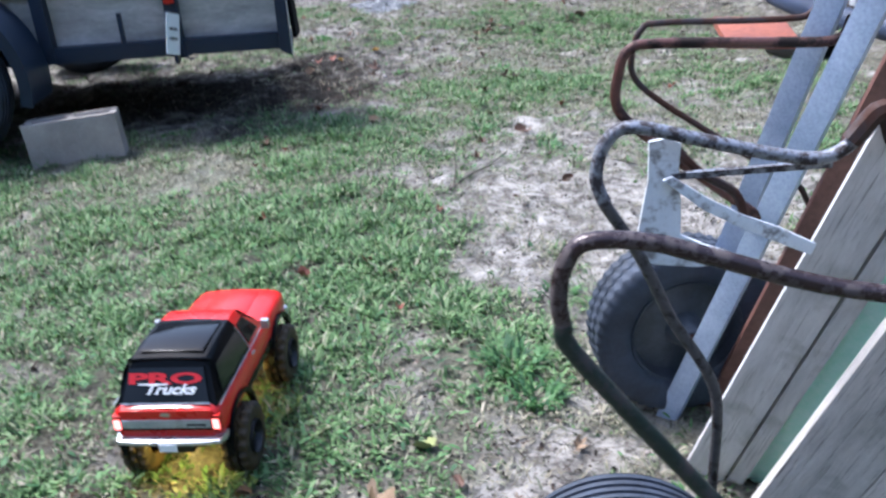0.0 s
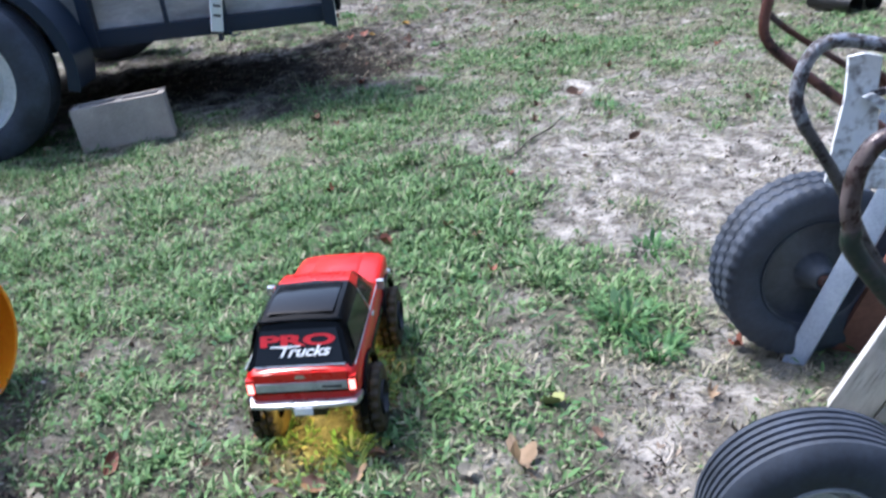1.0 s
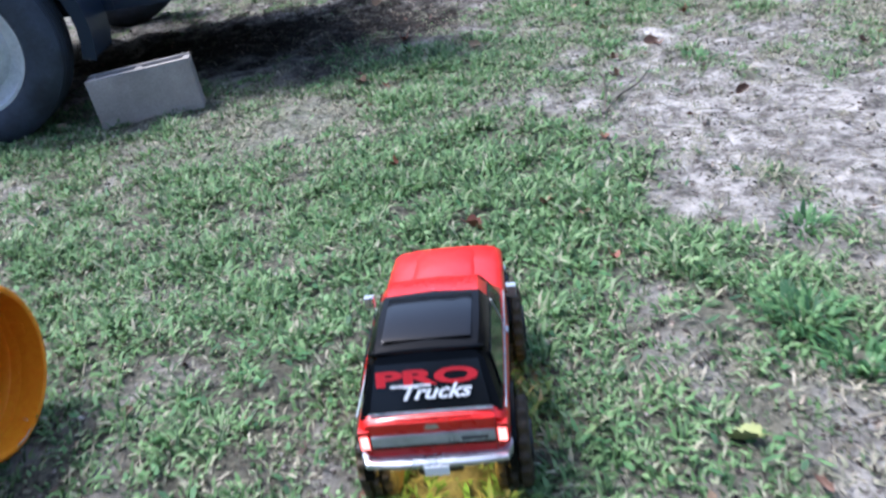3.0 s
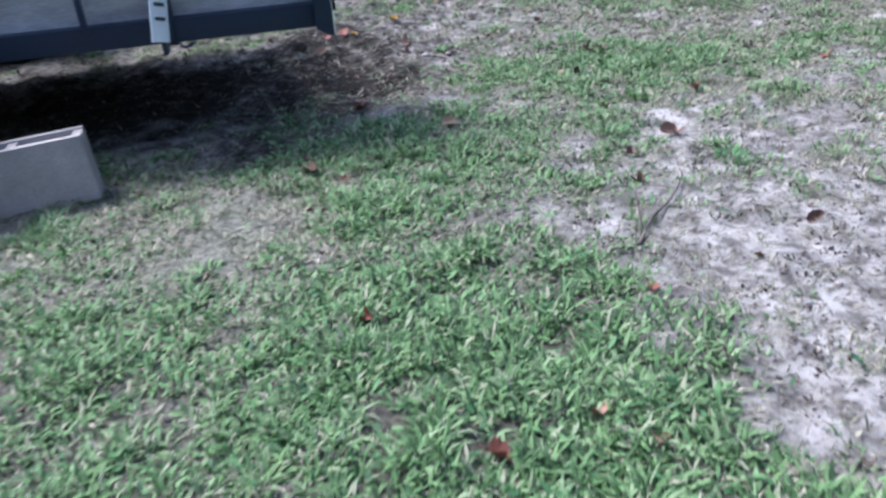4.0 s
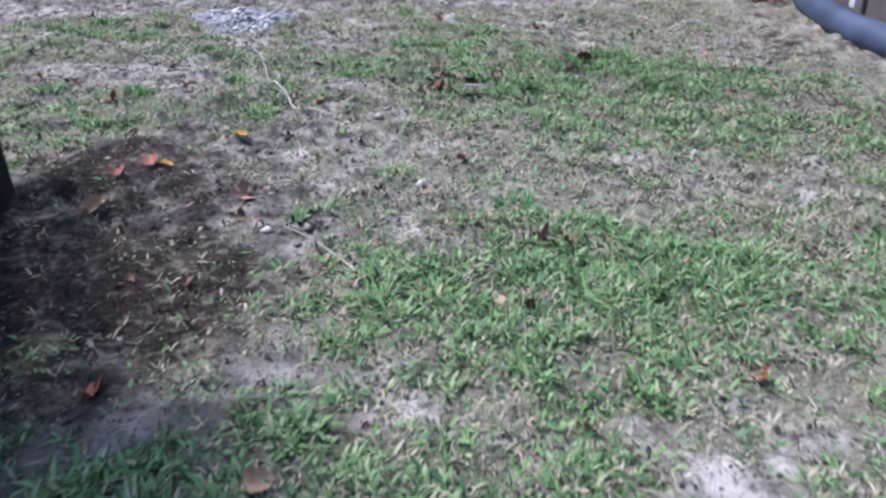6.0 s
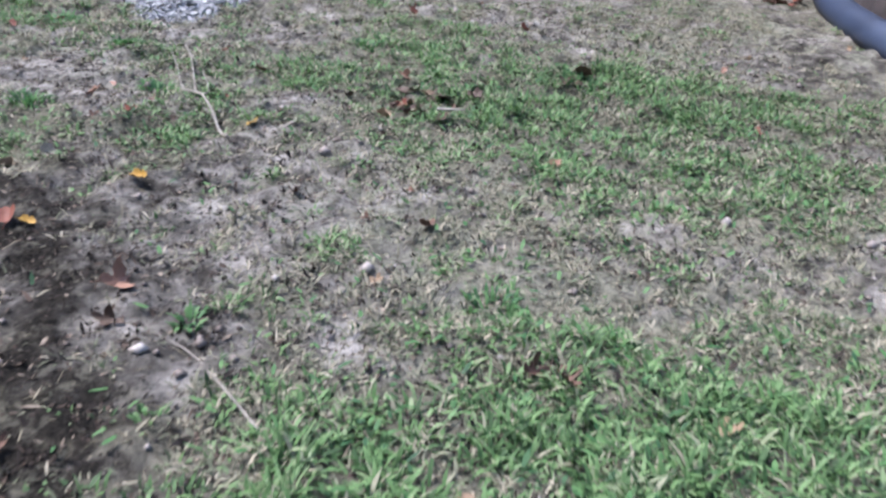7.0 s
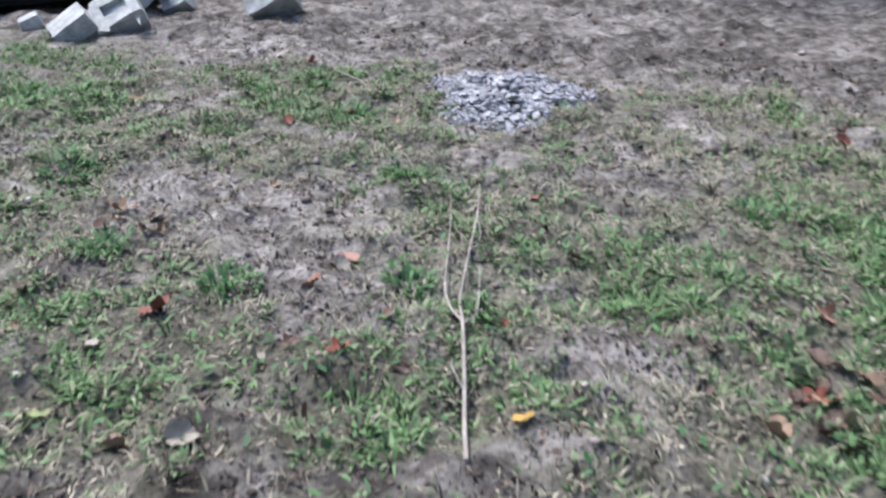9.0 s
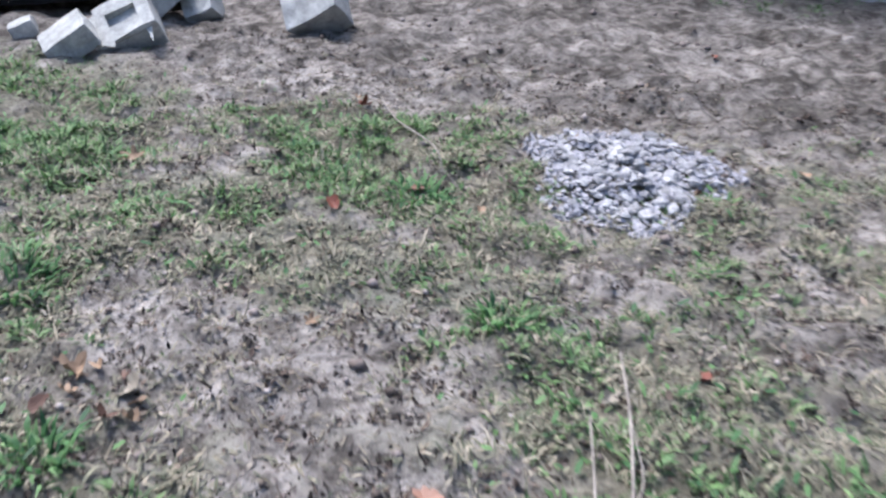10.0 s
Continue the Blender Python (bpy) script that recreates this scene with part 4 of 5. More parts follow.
def build_block():
    """A narrow hollow block: two faces, three webs."""
    b = thing("concrete_block", "narrow grey hollow concrete block on the grass beside the trailer", "concrete block", pose(-1.335, 3.80, -0.004, 0, -3, 14))
    w, d, h = 0.186, 0.05, 0.19
    for y in (-d + 0.011, d - 0.011):
        part("face_shell", box(2 * w, 0.022, h, 0, y, h / 2), CONCRETE, b, bevel=0.004)
    for x in (-w + 0.013, 0, w - 0.013):
        part("web", box(0.026, 2 * d - 0.044, h - 0.006, x, 0, h / 2 - 0.002), CONCRETE, b, smooth=False)


build_block()

# ---------------------------------------------------------------- old two-wheeled cart frame with pipes and planks
def build_cart():
    c = thing("old_cart", "rusty two-wheeled cart frame of bent pipes with pneumatic tyres", "cart")
    wheel(c, "wheel", 0.177, 0.10, 0.108, RUBBER, RIM_GREY, pose(0.751, 1.978, 0.174, 0, 0, 8), lugs=48, hub=0.024, dish=0.026, lug_depth=0.003, flat=True)
    wheel(c, "wheel", 0.141, 0.10, 0.075, RUBBER, RIM_GALV, pose(0.548, 1.376, 0.138, 0, 0, 0), ribs=6, hub=0.022, dish=0.03)
    part("axle", tube([(0.755, 1.93, 0.174), (0.735, 2.25, 0.176)], 0.011, 10, smoothed=0), RUST_PIPE, c)
    part("hub_bolt", lathe([(0.001, -0.03), (0.012, -0.03), (0.014, -0.01), (0.022, 0.0)], 8), RUST_PIPE, c, m=pose(0.757, 1.93, 0.174, 0, 0, 8))
    part("near_loop", tube([(0.82, 1.14, 0.66), (0.675, 1.15, 0.678), (0.569, 1.15, 0.71), (0.521, 1.15, 0.724), (0.473, 1.15, 0.726), (0.455, 1.15, 0.707), (0.45, 1.15, 0.675), (0.455, 1.15, 0.645)],
                           0.0077, 14), PLUM_PIPE, c, "bent pipe with worn plum-brown paint and pale painted-on highlights")
    part("near_leg", tube([(0.4535, 1.15, 0.652), (0.459, 1.15, 0.629), (0.508, 1.15, 0.565), (0.568, 1.15, 0.49), (0.64, 1.15, 0.40), (0.76, 1.16, 0.24), (0.93, 1.18, 0.0)], 0.0082, 14), GREEN_PIPE, c, "dark green worn pipe leg")
    part("middle_loop", tube([(0.82, 1.46, 0.72), (0.813, 1.47, 0.700), (0.776, 1.47, 0.678), (0.708, 1.47, 0.688), (0.64, 1.47, 0.705), (0.56, 1.47, 0.724), (0.53, 1.47, 0.708), (0.519, 1.47, 0.666), (0.53, 1.47, 0.631)], 0.0082, 12), WHITE_PIPE, c, "bent pipe with peeling pale paint")
    part("middle_leg", tube([(0.527, 1.47, 0.640), (0.53, 1.47, 0.631), (0.576, 1.47, 0.557), (0.617, 1.47, 0.472), (0.665, 1.47, 0.395), (0.684, 1.47, 0.335), (0.69, 1.48, 0.2), (0.70, 1.5, 0.0)], 0.0074, 12), GREY_PIPE, c, "dull dark grey pipe leg")
    part("far_loop", tube([(0.935, 1.82, 0.775), (0.916, 1.82, 0.742), (0.829, 1.82, 0.742), (0.654, 1.82, 0.749), (0.61, 1.82, 0.742), (0.596, 1.82, 0.711), (0.595, 1.82, 0.651), (0.654, 1.82, 0.594), (0.748, 1.82, 0.52),
                           (0.85, 1.83, 0.44), (0.98, 1.86, 0.3), (1.02, 1.87, 0.0)], 0.0082, 12), RED_PIPE, c, "red-brown rusty bent pipe")
    part("thin_loop", tube([(0.95, 1.98, 0.80), (0.933, 1.98, 0.757), (0.886, 1.98, 0.748), (0.691, 1.98, 0.752), (0.656, 1.98, 0.743), (0.641, 1.98, 0.705), (0.646, 1.98, 0.662), (0.692, 1.98, 0.618), (0.82, 1.98, 0.53), (0.98, 2.0, 0.4), (1.03, 2.02, 0.0)],
                           0.0056, 8), RUST_PIPE, c, "thin dark bent rod")
    part("web_plate", prism([(0.584, 0.697), (0.603, 0.7), (0.622, 0.694), (0.621, 0.66), (0.626, 0.62), (0.628, 0.575), (0.66, 0.56), (0.70, 0.545), (0.70, 0.533), (0.65, 0.53), (0.60, 0.535), (0.572, 0.545), (0.578, 0.60), (0.585, 0.65)],
                            0.006, m=Matrix.Translation((0, 1.5, 0))), PEELING, c, "peeling pale steel plate", bevel=0.0015)
    part("brace_strip", prism([(0.600, 0.652), (0.612, 0.656), (0.655, 0.627), (0.70, 0.603), (0.745, 0.585), (0.79, 0.562), (0.785, 0.547), (0.74, 0.567), (0.70, 0.585), (0.65, 0.612)], 0.006, m=Matrix.Translation((0, 1.488, 0))), PEELING, c,
         "thin peeling pale strip", bevel=0.0015)
    part("strut", beam((0.612, 1.5, 0.652), (0.80, 1.5, 0.66), 0.008, 0.008), WHITE_PIPE, c)
    part("dark_strut", tube([(0.625, 1.53, 0.674), (0.657, 1.53, 0.643), (0.7, 1.53, 0.615), (0.715, 1.53, 0.578)], 0.0058, 8), RUST_PIPE, c, "dark bent rod")
    part("clamp", tube([(0.80, 1.46, 0.70), (0.83, 1.46, 0.735), (0.85, 1.46, 0.70)], 0.012, 8), RUST_PIPE, c)
    part("plate", box(0.125, 0.12, 0.012, m=pose(0.866, 2.05, 0.715, 12, 3, 0)), RED_PLATE, c, "flat terracotta-coloured plate", bevel=0.002)

    def leaning(name, foot, head, w, h, mat, label, category, reach=1.25, side=None):
        """A bar or board that leans from its foot through head; side: which way its width lies."""
        a, b = Vector(foot), Vector(head)
        d = (b - a).normalized()
        s = Vector(side or (1, 0, 0))
        s = (s - s.dot(d) * d).normalized()
        mm = Matrix((s, d, s.cross(d))).transposed().to_4x4()
        mm.translation = a + d * (reach / 2 - 0.03)
        return tagged(obj(name, box(w, reach, h), mat, m=mm, bevel=0.003), label, category, "leaning bars and boards")

    leaning("steel_bar", (0.733, 1.93, 0.0), (0.945, 1.727, 0.871), 0.040, 0.022, GALV, "pale grey square steel tube leaning on the cart", "steel bar", 1.3, (0.75, -0.65, 0))
    leaning("steel_bar", (0.772, 2.07, 0.0), (0.884, 1.87, 0.669), 0.040, 0.022, GALV, "pale grey square steel tube leaning on the cart", "steel bar", 1.3, (0.75, -0.65, 0))
    leaning("red_board", (0.845, 1.95, 0.0), (0.985, 1.68, 0.80), 0.07, 0.018, RED_BOARD, "red-brown painted board leaning behind the steel tubes", "board", 1.3, (1, -0.3, 0))
    foot, head, side = Vector((0.733, 1.768, 0.02)), Vector((0.845, 1.5, 0.71)), Vector((0.86, -0.5, 0.0))
    across = side - side.dot((head - foot).normalized()) * (head - foot).normalized()
    across.normalize()

    def board(name, start, width, thick, back, mat, label, category):
        o = across * (start + width / 2) + Vector((0.45, 0.8, 0.2)) * back
        leaning(name, foot + o, head + o, width - 0.003, thick, mat, label, category, 1.2, side)

    board("plank", 0.0, 0.070, 0.034, 0.0, WOOD_PLANK, "weathered grey plank leaning on the cart", "plank")
    board("plank", 0.071, 0.030, 0.034, 0.004, WOOD_PLANK, "narrow weathered grey plank leaning on the cart", "plank")
    board("mint_board", 0.096, 0.12, 0.018, 0.02, MINT, "mint green painted board between grey planks", "board")
    leaning("plank", (0.772, 1.53, 0.0), (0.898, 1.395, 0.48), 0.10, 0.036, WOOD_DARK, "weathered grey plank leaning on the cart", "plank", 0.95, (0.9, -0.45, 0))
    leaning("plank", (0.862, 1.485, 0.0), (0.99, 1.35, 0.48), 0.09, 0.036, WOOD_DARK, "weathered grey plank leaning on the cart", "plank", 0.95, (0.9, -0.45, 0))


build_cart()

# ---------------------------------------------------------------- buckets
def build_bucket(name, m, mat, label):
    """A pail lying on its side, with its mouth towards -y."""
    b = thing(name, label, "bucket", m, "buckets lying on the grass")
    prof = [(0.001, 0.36), (0.128, 0.36), (0.132, 0.355), (0.1395, 0.14), (0.141, 0.122), (0.143, 0.07), (0.146, 0.05), (0.148, 0.012), (0.149, 0.0),
            (0.146, 0.0), (0.1455, 0.030), (0.1465, 0.05), (0.1475, 0.056), (0.1445, 0.064), (0.1415, 0.07), (0.1400, 0.112), (0.1445, 0.120), (0.1450, 0.130), (0.1370, 0.140), (0.1345, 0.2), (0.130, 0.345), (0.127, 0.352), (0.001, 0.352)]
    part("pail", lathe(prof, 48), mat, b)
    part("rim", lathe([(0.147, 0.014), (0.157, 0.011), (0.158, 0.0), (0.153, -0.003), (0.146, -0.001), (0.1465, 0.002), (0.152, 0.003), (0.153, 0.009), (0.147, 0.011)], 48), mat, b)
    for y, r in ((0.060, 0.1445), (0.132, 0.140)):
        part("rib", lathe([(r - 0.001, y + 0.010), (r + 0.008, y + 0.007), (r + 0.009, y - 0.004), (r + 0.001, y - 0.009)], 48), mat, b)
    for s in (-1, 1):
        part("handle_lug", box(0.012, 0.026, 0.026, s * 0.150, 0.034, 0.0), mat, b, bevel=0.003)
    arc = [(0.156 * math.cos(a), 0.034 - 0.10 * math.sin(a) * 0.35, -0.150 * math.sin(a)) for a in (math.pi * k / 12 for k in range(13))]
    part("bail_handle", tube(arc, 0.0018, 6, smoothed=0), RIM_GALV, b, "thin wire handle")


build_bucket("orange_bucket", pose(-0.925, 1.965, 0.145, 0, 0, 88) @ Matrix.Scale(0.93, 4), BUCKET, "orange plastic bucket lying on its side in the grass")
build_bucket("black_bucket", pose(-0.868, 1.655, 0.141, 0, 0, 78) @ Matrix.Scale(0.9, 4), BLACK_PLASTIC, "black plastic bucket lying on its side in the grass")


def build_pool():
    p = thing("round_pool", "round brown-grey sheet-walled pool with a blue-grey rim band at the ground", "pool", pose(6.15, 6.6, 0))
    R, n = 3.66, 120
    ring = [(R * math.cos(2 * math.pi * i / n), R * math.sin(2 * math.pi * i / n), 0.05) for i in range(n + 1)]
    part("rim_band", tube(ring, 0.075, 10, smoothed=0), POOL_BAND, p, "blue-grey padded band")
    rows = [[((R - 0.07 + 0.025 * (i % 2)) * math.cos(math.pi * i / n), (R - 0.07 + 0.025 * (i % 2)) * math.sin(math.pi * i / n), z) for i in range(2 * n)] for z in (0.05, 1.25)]
    part("wall", loft(rows, caps=False), POOL_WALL, p, smooth=False)
    for i in range(14):
        a = math.pi * (0.59 + 0.06 * i)
        part("upright", span(-0.03, 0.03, -0.02, 0.02, 0.14, 1.28), RIM_WHITE, p, "white upright", m=Matrix.Translation(((R - 0.02) * math.cos(a), (R - 0.02) * math.sin(a), 0)) @ Matrix.Rotation(a + math.pi / 2, 4, "Z"), bevel=0.004)


build_pool()


def build_pipe(x, y, rz):
    ob = obj("drain_pipe", lathe([(0.045, -0.14), (0.05, -0.14), (0.05, 0.14), (0.045, 0.14), (0.045, -0.14)], 24), BLACK_PLASTIC, m=pose(x, y, 0.05, 0, 0, rz))
    tagged(ob, "short piece of black plastic drain pipe on the ground", "pipe", "drain pipes")


build_pipe(1.99, 5.06, 25)
build_pipe(2.12, 5.1, 10)

# ---------------------------------------------------------------- toy truck
def lettering(text, size, parent, mat, m, shear=0.0, fat=0.0, name="lettering", label=""):
    cu = bpy.data.curves.new("lettering", "FONT")
    cu.body, cu.size, cu.align_x, cu.align_y, cu.shear, cu.offset, cu.extrude = text, size, "CENTER", "CENTER", shear, fat, 0.0003
    tmp = new("lettering_tmp", cu)
    me = bpy.data.meshes.new_from_object(tmp.evaluated_get(bpy.context.evaluated_depsgraph_get()))
    bpy.data.objects.remove(tmp)
    me.materials.clear()
    me.materials.append(mat)
    ob = new(name, me)
    ob.parent, ob.matrix_basis = parent, m
    if label:
        ob["label"] = label
    return ob


def build_truck(m):
    t = thing("toy_truck", "red and black remote-controlled toy truck with big tyres coloured by mud and painted amber glow", "toy truck", m)
    WB, TR, R, W = 0.292, 0.094, 0.064, 0.050

    def section(y, hw, zb, zt, crown=0.004, tuck=0.008):
        return [(-hw + tuck, y, zb), (-hw, y, zb + 0.012), (-hw, y, zt - 0.014), (-hw + 0.004, y, zt - 0.006), (-hw + 0.014, y, zt), (-hw * 0.5, y, zt + crown * 0.8), (0, y, zt + crown),
                (hw * 0.5, y, zt + crown * 0.8), (hw - 0.014, y, zt), (hw - 0.004, y, zt - 0.006), (hw, y, zt - 0.014), (hw, y, zb + 0.012), (hw - tuck, y, zb)]

    body = part("body", loft([section(-0.088, 0.090, 0.112, 0.172), section(-0.078, 0.096, 0.108, 0.176), section(0.0, 0.098, 0.110, 0.176), section(0.18, 0.098, 0.110, 0.176),
                              section(0.22, 0.097, 0.110, 0.174), section(0.31, 0.096, 0.110, 0.170, 0.006), section(0.365, 0.094, 0.112, 0.166, 0.005), section(0.380, 0.088, 0.118, 0.160)]), TRUCK_RED, t, "glossy red lower body")
    part("hood_bulge", loft([[(-0.05, y, z - 0.006), (-0.042, y, z), (0.042, y, z), (0.05, y, z - 0.006)] for y, z in ((0.215, 0.180), (0.25, 0.183), (0.335, 0.178), (0.362, 0.170))]), TRUCK_RED, body)

    # cab in red: windscreen frame and front roof
    def hoop(y0, hw0, z0, y1, hw1, z1):
        """One band of the greenhouse, from the belt line up to the roof."""
        return [(-hw0, y0, z0), (-hw1 - 0.003, y1, z1 - 0.012), (-hw1 + 0.008, y1, z1), (0, y1, z1 + 0.004), (hw1 - 0.008, y1, z1), (hw1 + 0.003, y1, z1 - 0.012), (hw0, y0, z0)]

    part("cab", loft([hoop(0.215, 0.090, 0.172, 0.150, 0.070, 0.236), hoop(0.170, 0.091, 0.172, 0.135, 0.072, 0.241), hoop(0.110, 0.092, 0.172, 0.096, 0.073, 0.243)], close=False, caps=False), TRUCK_RED, t, "red cab with the front of the roof", bevel=0.004)
    part("hardtop", loft([hoop(0.110, 0.093, 0.173, 0.096, 0.0745, 0.245), hoop(0.04, 0.093, 0.173, 0.03, 0.076, 0.246), hoop(-0.05, 0.093, 0.173, -0.026, 0.075, 0.243), hoop(-0.080, 0.091, 0.173, -0.040, 0.070, 0.238)]), TRUCK_BLACK, t, "black hardtop over the bed", bevel=0.005)

    def pane(name, pts, mat, label="", parent=None):
        bm = bmesh.new()
        vs = [bm.verts.new(p) for p in pts]
        f = bm.faces.new(vs)
        r = bmesh.ops.extrude_face_region(bm, geom=[f])
        nrm = f.normal.copy() if f.normal.length else Vector((0, 0, 1))
        f.normal_update()
        bmesh.ops.translate(bm, verts=[v for v in r["geom"] if isinstance(v, bmesh.types.BMVert)], vec=-f.normal * 0.0015)
        return part(name, bm, mat, parent or t, label, smooth=False)

    pane("windscreen", [(-0.080, 0.2085, 0.182), (0.080, 0.2085, 0.182), (0.066, 0.155, 0.234), (-0.066, 0.155, 0.234)], TRUCK_BLACK, "dark windscreen")
    for s in (-1, 1):
        pane("door_window", [(s * 0.0915, 0.178, 0.182), (s * 0.0925, 0.116, 0.182), (s * 0.0780, 0.106, 0.228), (s * 0.0775, 0.140, 0.228)], TRUCK_BLACK, "dark door window")
        pane("side_window", [(s * 0.0935, 0.100, 0.184), (s * 0.0935, -0.050, 0.184), (s * 0.0820, -0.030, 0.227), (s * 0.0820, 0.088, 0.227)], GLASS_DARK, "dark side window")
        part("window_trim", tube([(s * 0.095, 0.104, 0.182), (s * 0.0815, 0.091, 0.230)], 0.0012, 6, smoothed=0), SILVER, t)
        part("belt_trim", tube([(s * 0.0955, -0.078, 0.1755), (s * 0.096, 0.20, 0.1755)], 0.0012, 6, smoothed=0), SILVER, t)
        part("side_stripe", span(s * 0.098 - 0.001, s * 0.098 + 0.001, 0.055, 0.265, 0.112, 0.126), TRUCK_BLACK, t, smooth=False)
        part("arch", prism([(0.078 * math.cos(a), 0.078 * math.sin(a)) for a in (math.pi * k / 12 for k in range(13))] + [(0.070 * math.cos(a), 0.070 * math.sin(a)) for a in (math.pi * (12 - k) / 12 for k in range(13))],
                           0.012, m=pose(s * 0.097, 0.0, 0.066, 0, 0, 90)), TRUCK_BLACK, t, "black wheel arch")
        part("arch", prism([(0.078 * math.cos(a), 0.078 * math.sin(a)) for a in (math.pi * k / 12 for k in range(13))] + [(0.070 * math.cos(a), 0.070 * math.sin(a)) for a in (math.pi * (12 - k) / 12 for k in range(13))],
                           0.012, m=pose(s * 0.097, WB, 0.066, 0, 0, 90)), TRUCK_BLACK, t, "black wheel arch")
        part("mirror", loft([[(s * (0.098 + 0.018 * k), 0.178 + dy, 0.190 + dz) for dy, dz in ((-0.006, -0.009), (0.006, -0.008), (0.005, 0.009), (-0.006, 0.009))] for k in (0.2, 0.5, 1.0)]), CHROME, t, "bright door mirror", bevel=0.002)
        part("door_handle", span(s * 0.0985 - 0.002, s * 0.0985 + 0.002, 0.105, 0.120, 0.160, 0.164), CHROME, t)
        lens = part("tail_light", span(s * 0.088 - 0.0075, s * 0.088 + 0.0075, -0.0930, -0.080, 0.130, 0.162), RED_LENS, t, "red tail light", bevel=0.002)
        part("bulb", span(s * 0.088 - 0.0055, s * 0.088 + 0.0055, -0.0945, -0.0925, 0.136, 0.155), TAIL_LAMP, lens, "lit lens", bevel=0.0008)
    part("tailgate", span(-0.080, 0.080, -0.0915, -0.086, 0.118, 0.172), TRUCK_RED, t, "red tailgate", bevel=0.002)
    part("tailgate_panel", span(-0.079, 0.079, -0.0945, -0.0905, 0.138, 0.154), SILVER, t, "silver tailgate band", bevel=0.001)
    part("panel_line", span(-0.079, 0.079, -0.0935, -0.091, 0.1335, 0.136), TRUCK_BLACK, t, smooth=False)
    part("panel_mark", span(0.036, 0.070, -0.0952, -0.094, 0.142, 0.147), SKIRT, t, smooth=False)
    part("badge", prism([(-0.010, -0.002), (-0.006, 0.003), (0.006, 0.003), (0.010, -0.002), (0.005, -0.004), (-0.005, -0.004)], 0.003, m=Matrix.Translation((0, -0.0905, 0.164))), CHROME, t, smooth=False)
    part("rear_bumper", loft([[(x, y0, 0.106), (x, y0 - 0.004, 0.109), (x, y0 - 0.004, 0.115), (x, y0, 0.118), (x, y0 + 0.016, 0.118), (x, y0 + 0.016, 0.106)] for x, y0 in
                              ((-0.098, -0.082), (-0.092, -0.097), (-0.05, -0.102), (0.05, -0.102), (0.092, -0.097), (0.098, -0.082))]), CHROME, t, "chromed rear bumper")
    part("plate", span(-0.016, 0.016, -0.1085, -0.1065, 0.098, 0.112), WHITE_PLATE, t, "small white plate")
    part("front_bumper", loft([[(x, y0, 0.103), (x, y0 + 0.004, 0.108), (x, y0 + 0.004, 0.118), (x, y0, 0.122), (x, y0 - 0.016, 0.122), (x, y0 - 0.016, 0.103)] for x, y0 in
                               ((-0.096, 0.375), (-0.085, 0.388), (0.085, 0.388), (0.096, 0.375))]), CHROME, t)
    part("chassis", span(-0.030, 0.030, -0.075, 0.37, 0.070, 0.106), BLACK_PLASTIC, t, bevel=0.004)
    for y in (0.0, WB):
        part("axle", tube([(-TR + 0.01, y, R - 0.012), (TR - 0.01, y, R - 0.012)], 0.009, 10, smoothed=0), BLACK_PLASTIC, t)
        part("diff_case", lathe([(0.001, -0.02), (0.016, -0.016), (0.019, 0.0), (0.016, 0.016), (0.001, 0.02)], 14), BLACK_PLASTIC, t, m=pose(0.018, y, R - 0.012))
        for s in (-1, 1):
            part("shock", tube([(s * 0.05, y + 0.01, R + 0.01), (s * 0.055, y - 0.01, 0.125)], 0.007, 10, smoothed=0), BRASS, t)
            wheel(t, "wheel", R, W, 0.031, RUBBER_NEW, BLACK_PLASTIC, pose(s * TR, y, R - 0.013, 0, 0, 90 * s), lugs=18, hub=0.006, dish=0.006, lug_depth=0.005)
    # Added panel: its edges imitate reflections on the plain roof.
    part("roof_glint_panel", loft([[(-0.058, y, z), (-0.050, y, z + 0.0012), (0.050, y, z + 0.0012), (0.058, y, z)] for y, z in ((-0.020, 0.2475), (-0.014, 0.2495), (0.080, 0.2485), (0.086, 0.2465))]), GLASS_DARK, t, "thin dark panel added to give the roof its reflections")
    part("roof_lip", tube([(-0.074, -0.030, 0.236), (-0.06, -0.037, 0.2425), (0.0, -0.038, 0.2445), (0.06, -0.037, 0.2425), (0.074, -0.030, 0.236)], 0.0035, 8), TRUCK_BLACK, t, "rounded edge over the rear window")
    # rear window with its lettering, on the slope of the hardtop's back
    n = Vector((0, -0.852, 0.524))
    q = Matrix(((1, 0, 0), (0, 0.524, -0.852), (0, 0.852, 0.524))).to_4x4()
    c = Vector((0, -0.0605, 0.2055))
    q.translation = c + n * 0.0022
    win = part("rear_window", prism([(-0.077, -0.031), (0.077, -0.031), (0.066, 0.029), (-0.066, 0.029)], 0.002, m=Matrix.Rotation(math.pi / 2, 4, "X") @ Matrix.Rotation(math.pi, 4, "X")), GLASS_DARK, t, "dark rear window", m=q, smooth=False)
    part("window_sill", span(-0.079, 0.079, -0.034, -0.0315, 0.0, 0.003), SILVER, t, "bright strip under the rear window", m=q, smooth=False)
    lettering("PRO", 0.036, t, DECAL_RED, q @ Matrix.Translation((-0.002, 0.0095, 0.0022)) @ Matrix.Diagonal((1.9, 0.70, 1, 1)), 0.0, 0.0014, label="red lettering")
    lettering("Trucks", 0.031, t, DECAL_WHITE, q @ Matrix.Translation((0.006, -0.009, 0.0030)) @ Matrix.Diagonal((1.05, 0.8, 1, 1)), 0.4, 0.0007, label="white script lettering")
    part("letter_bar", span(-0.048, 0.004, -0.0010, 0.0016, 0.0027, 0.0034), DECAL_WHITE, t, m=q, smooth=False)
    return t


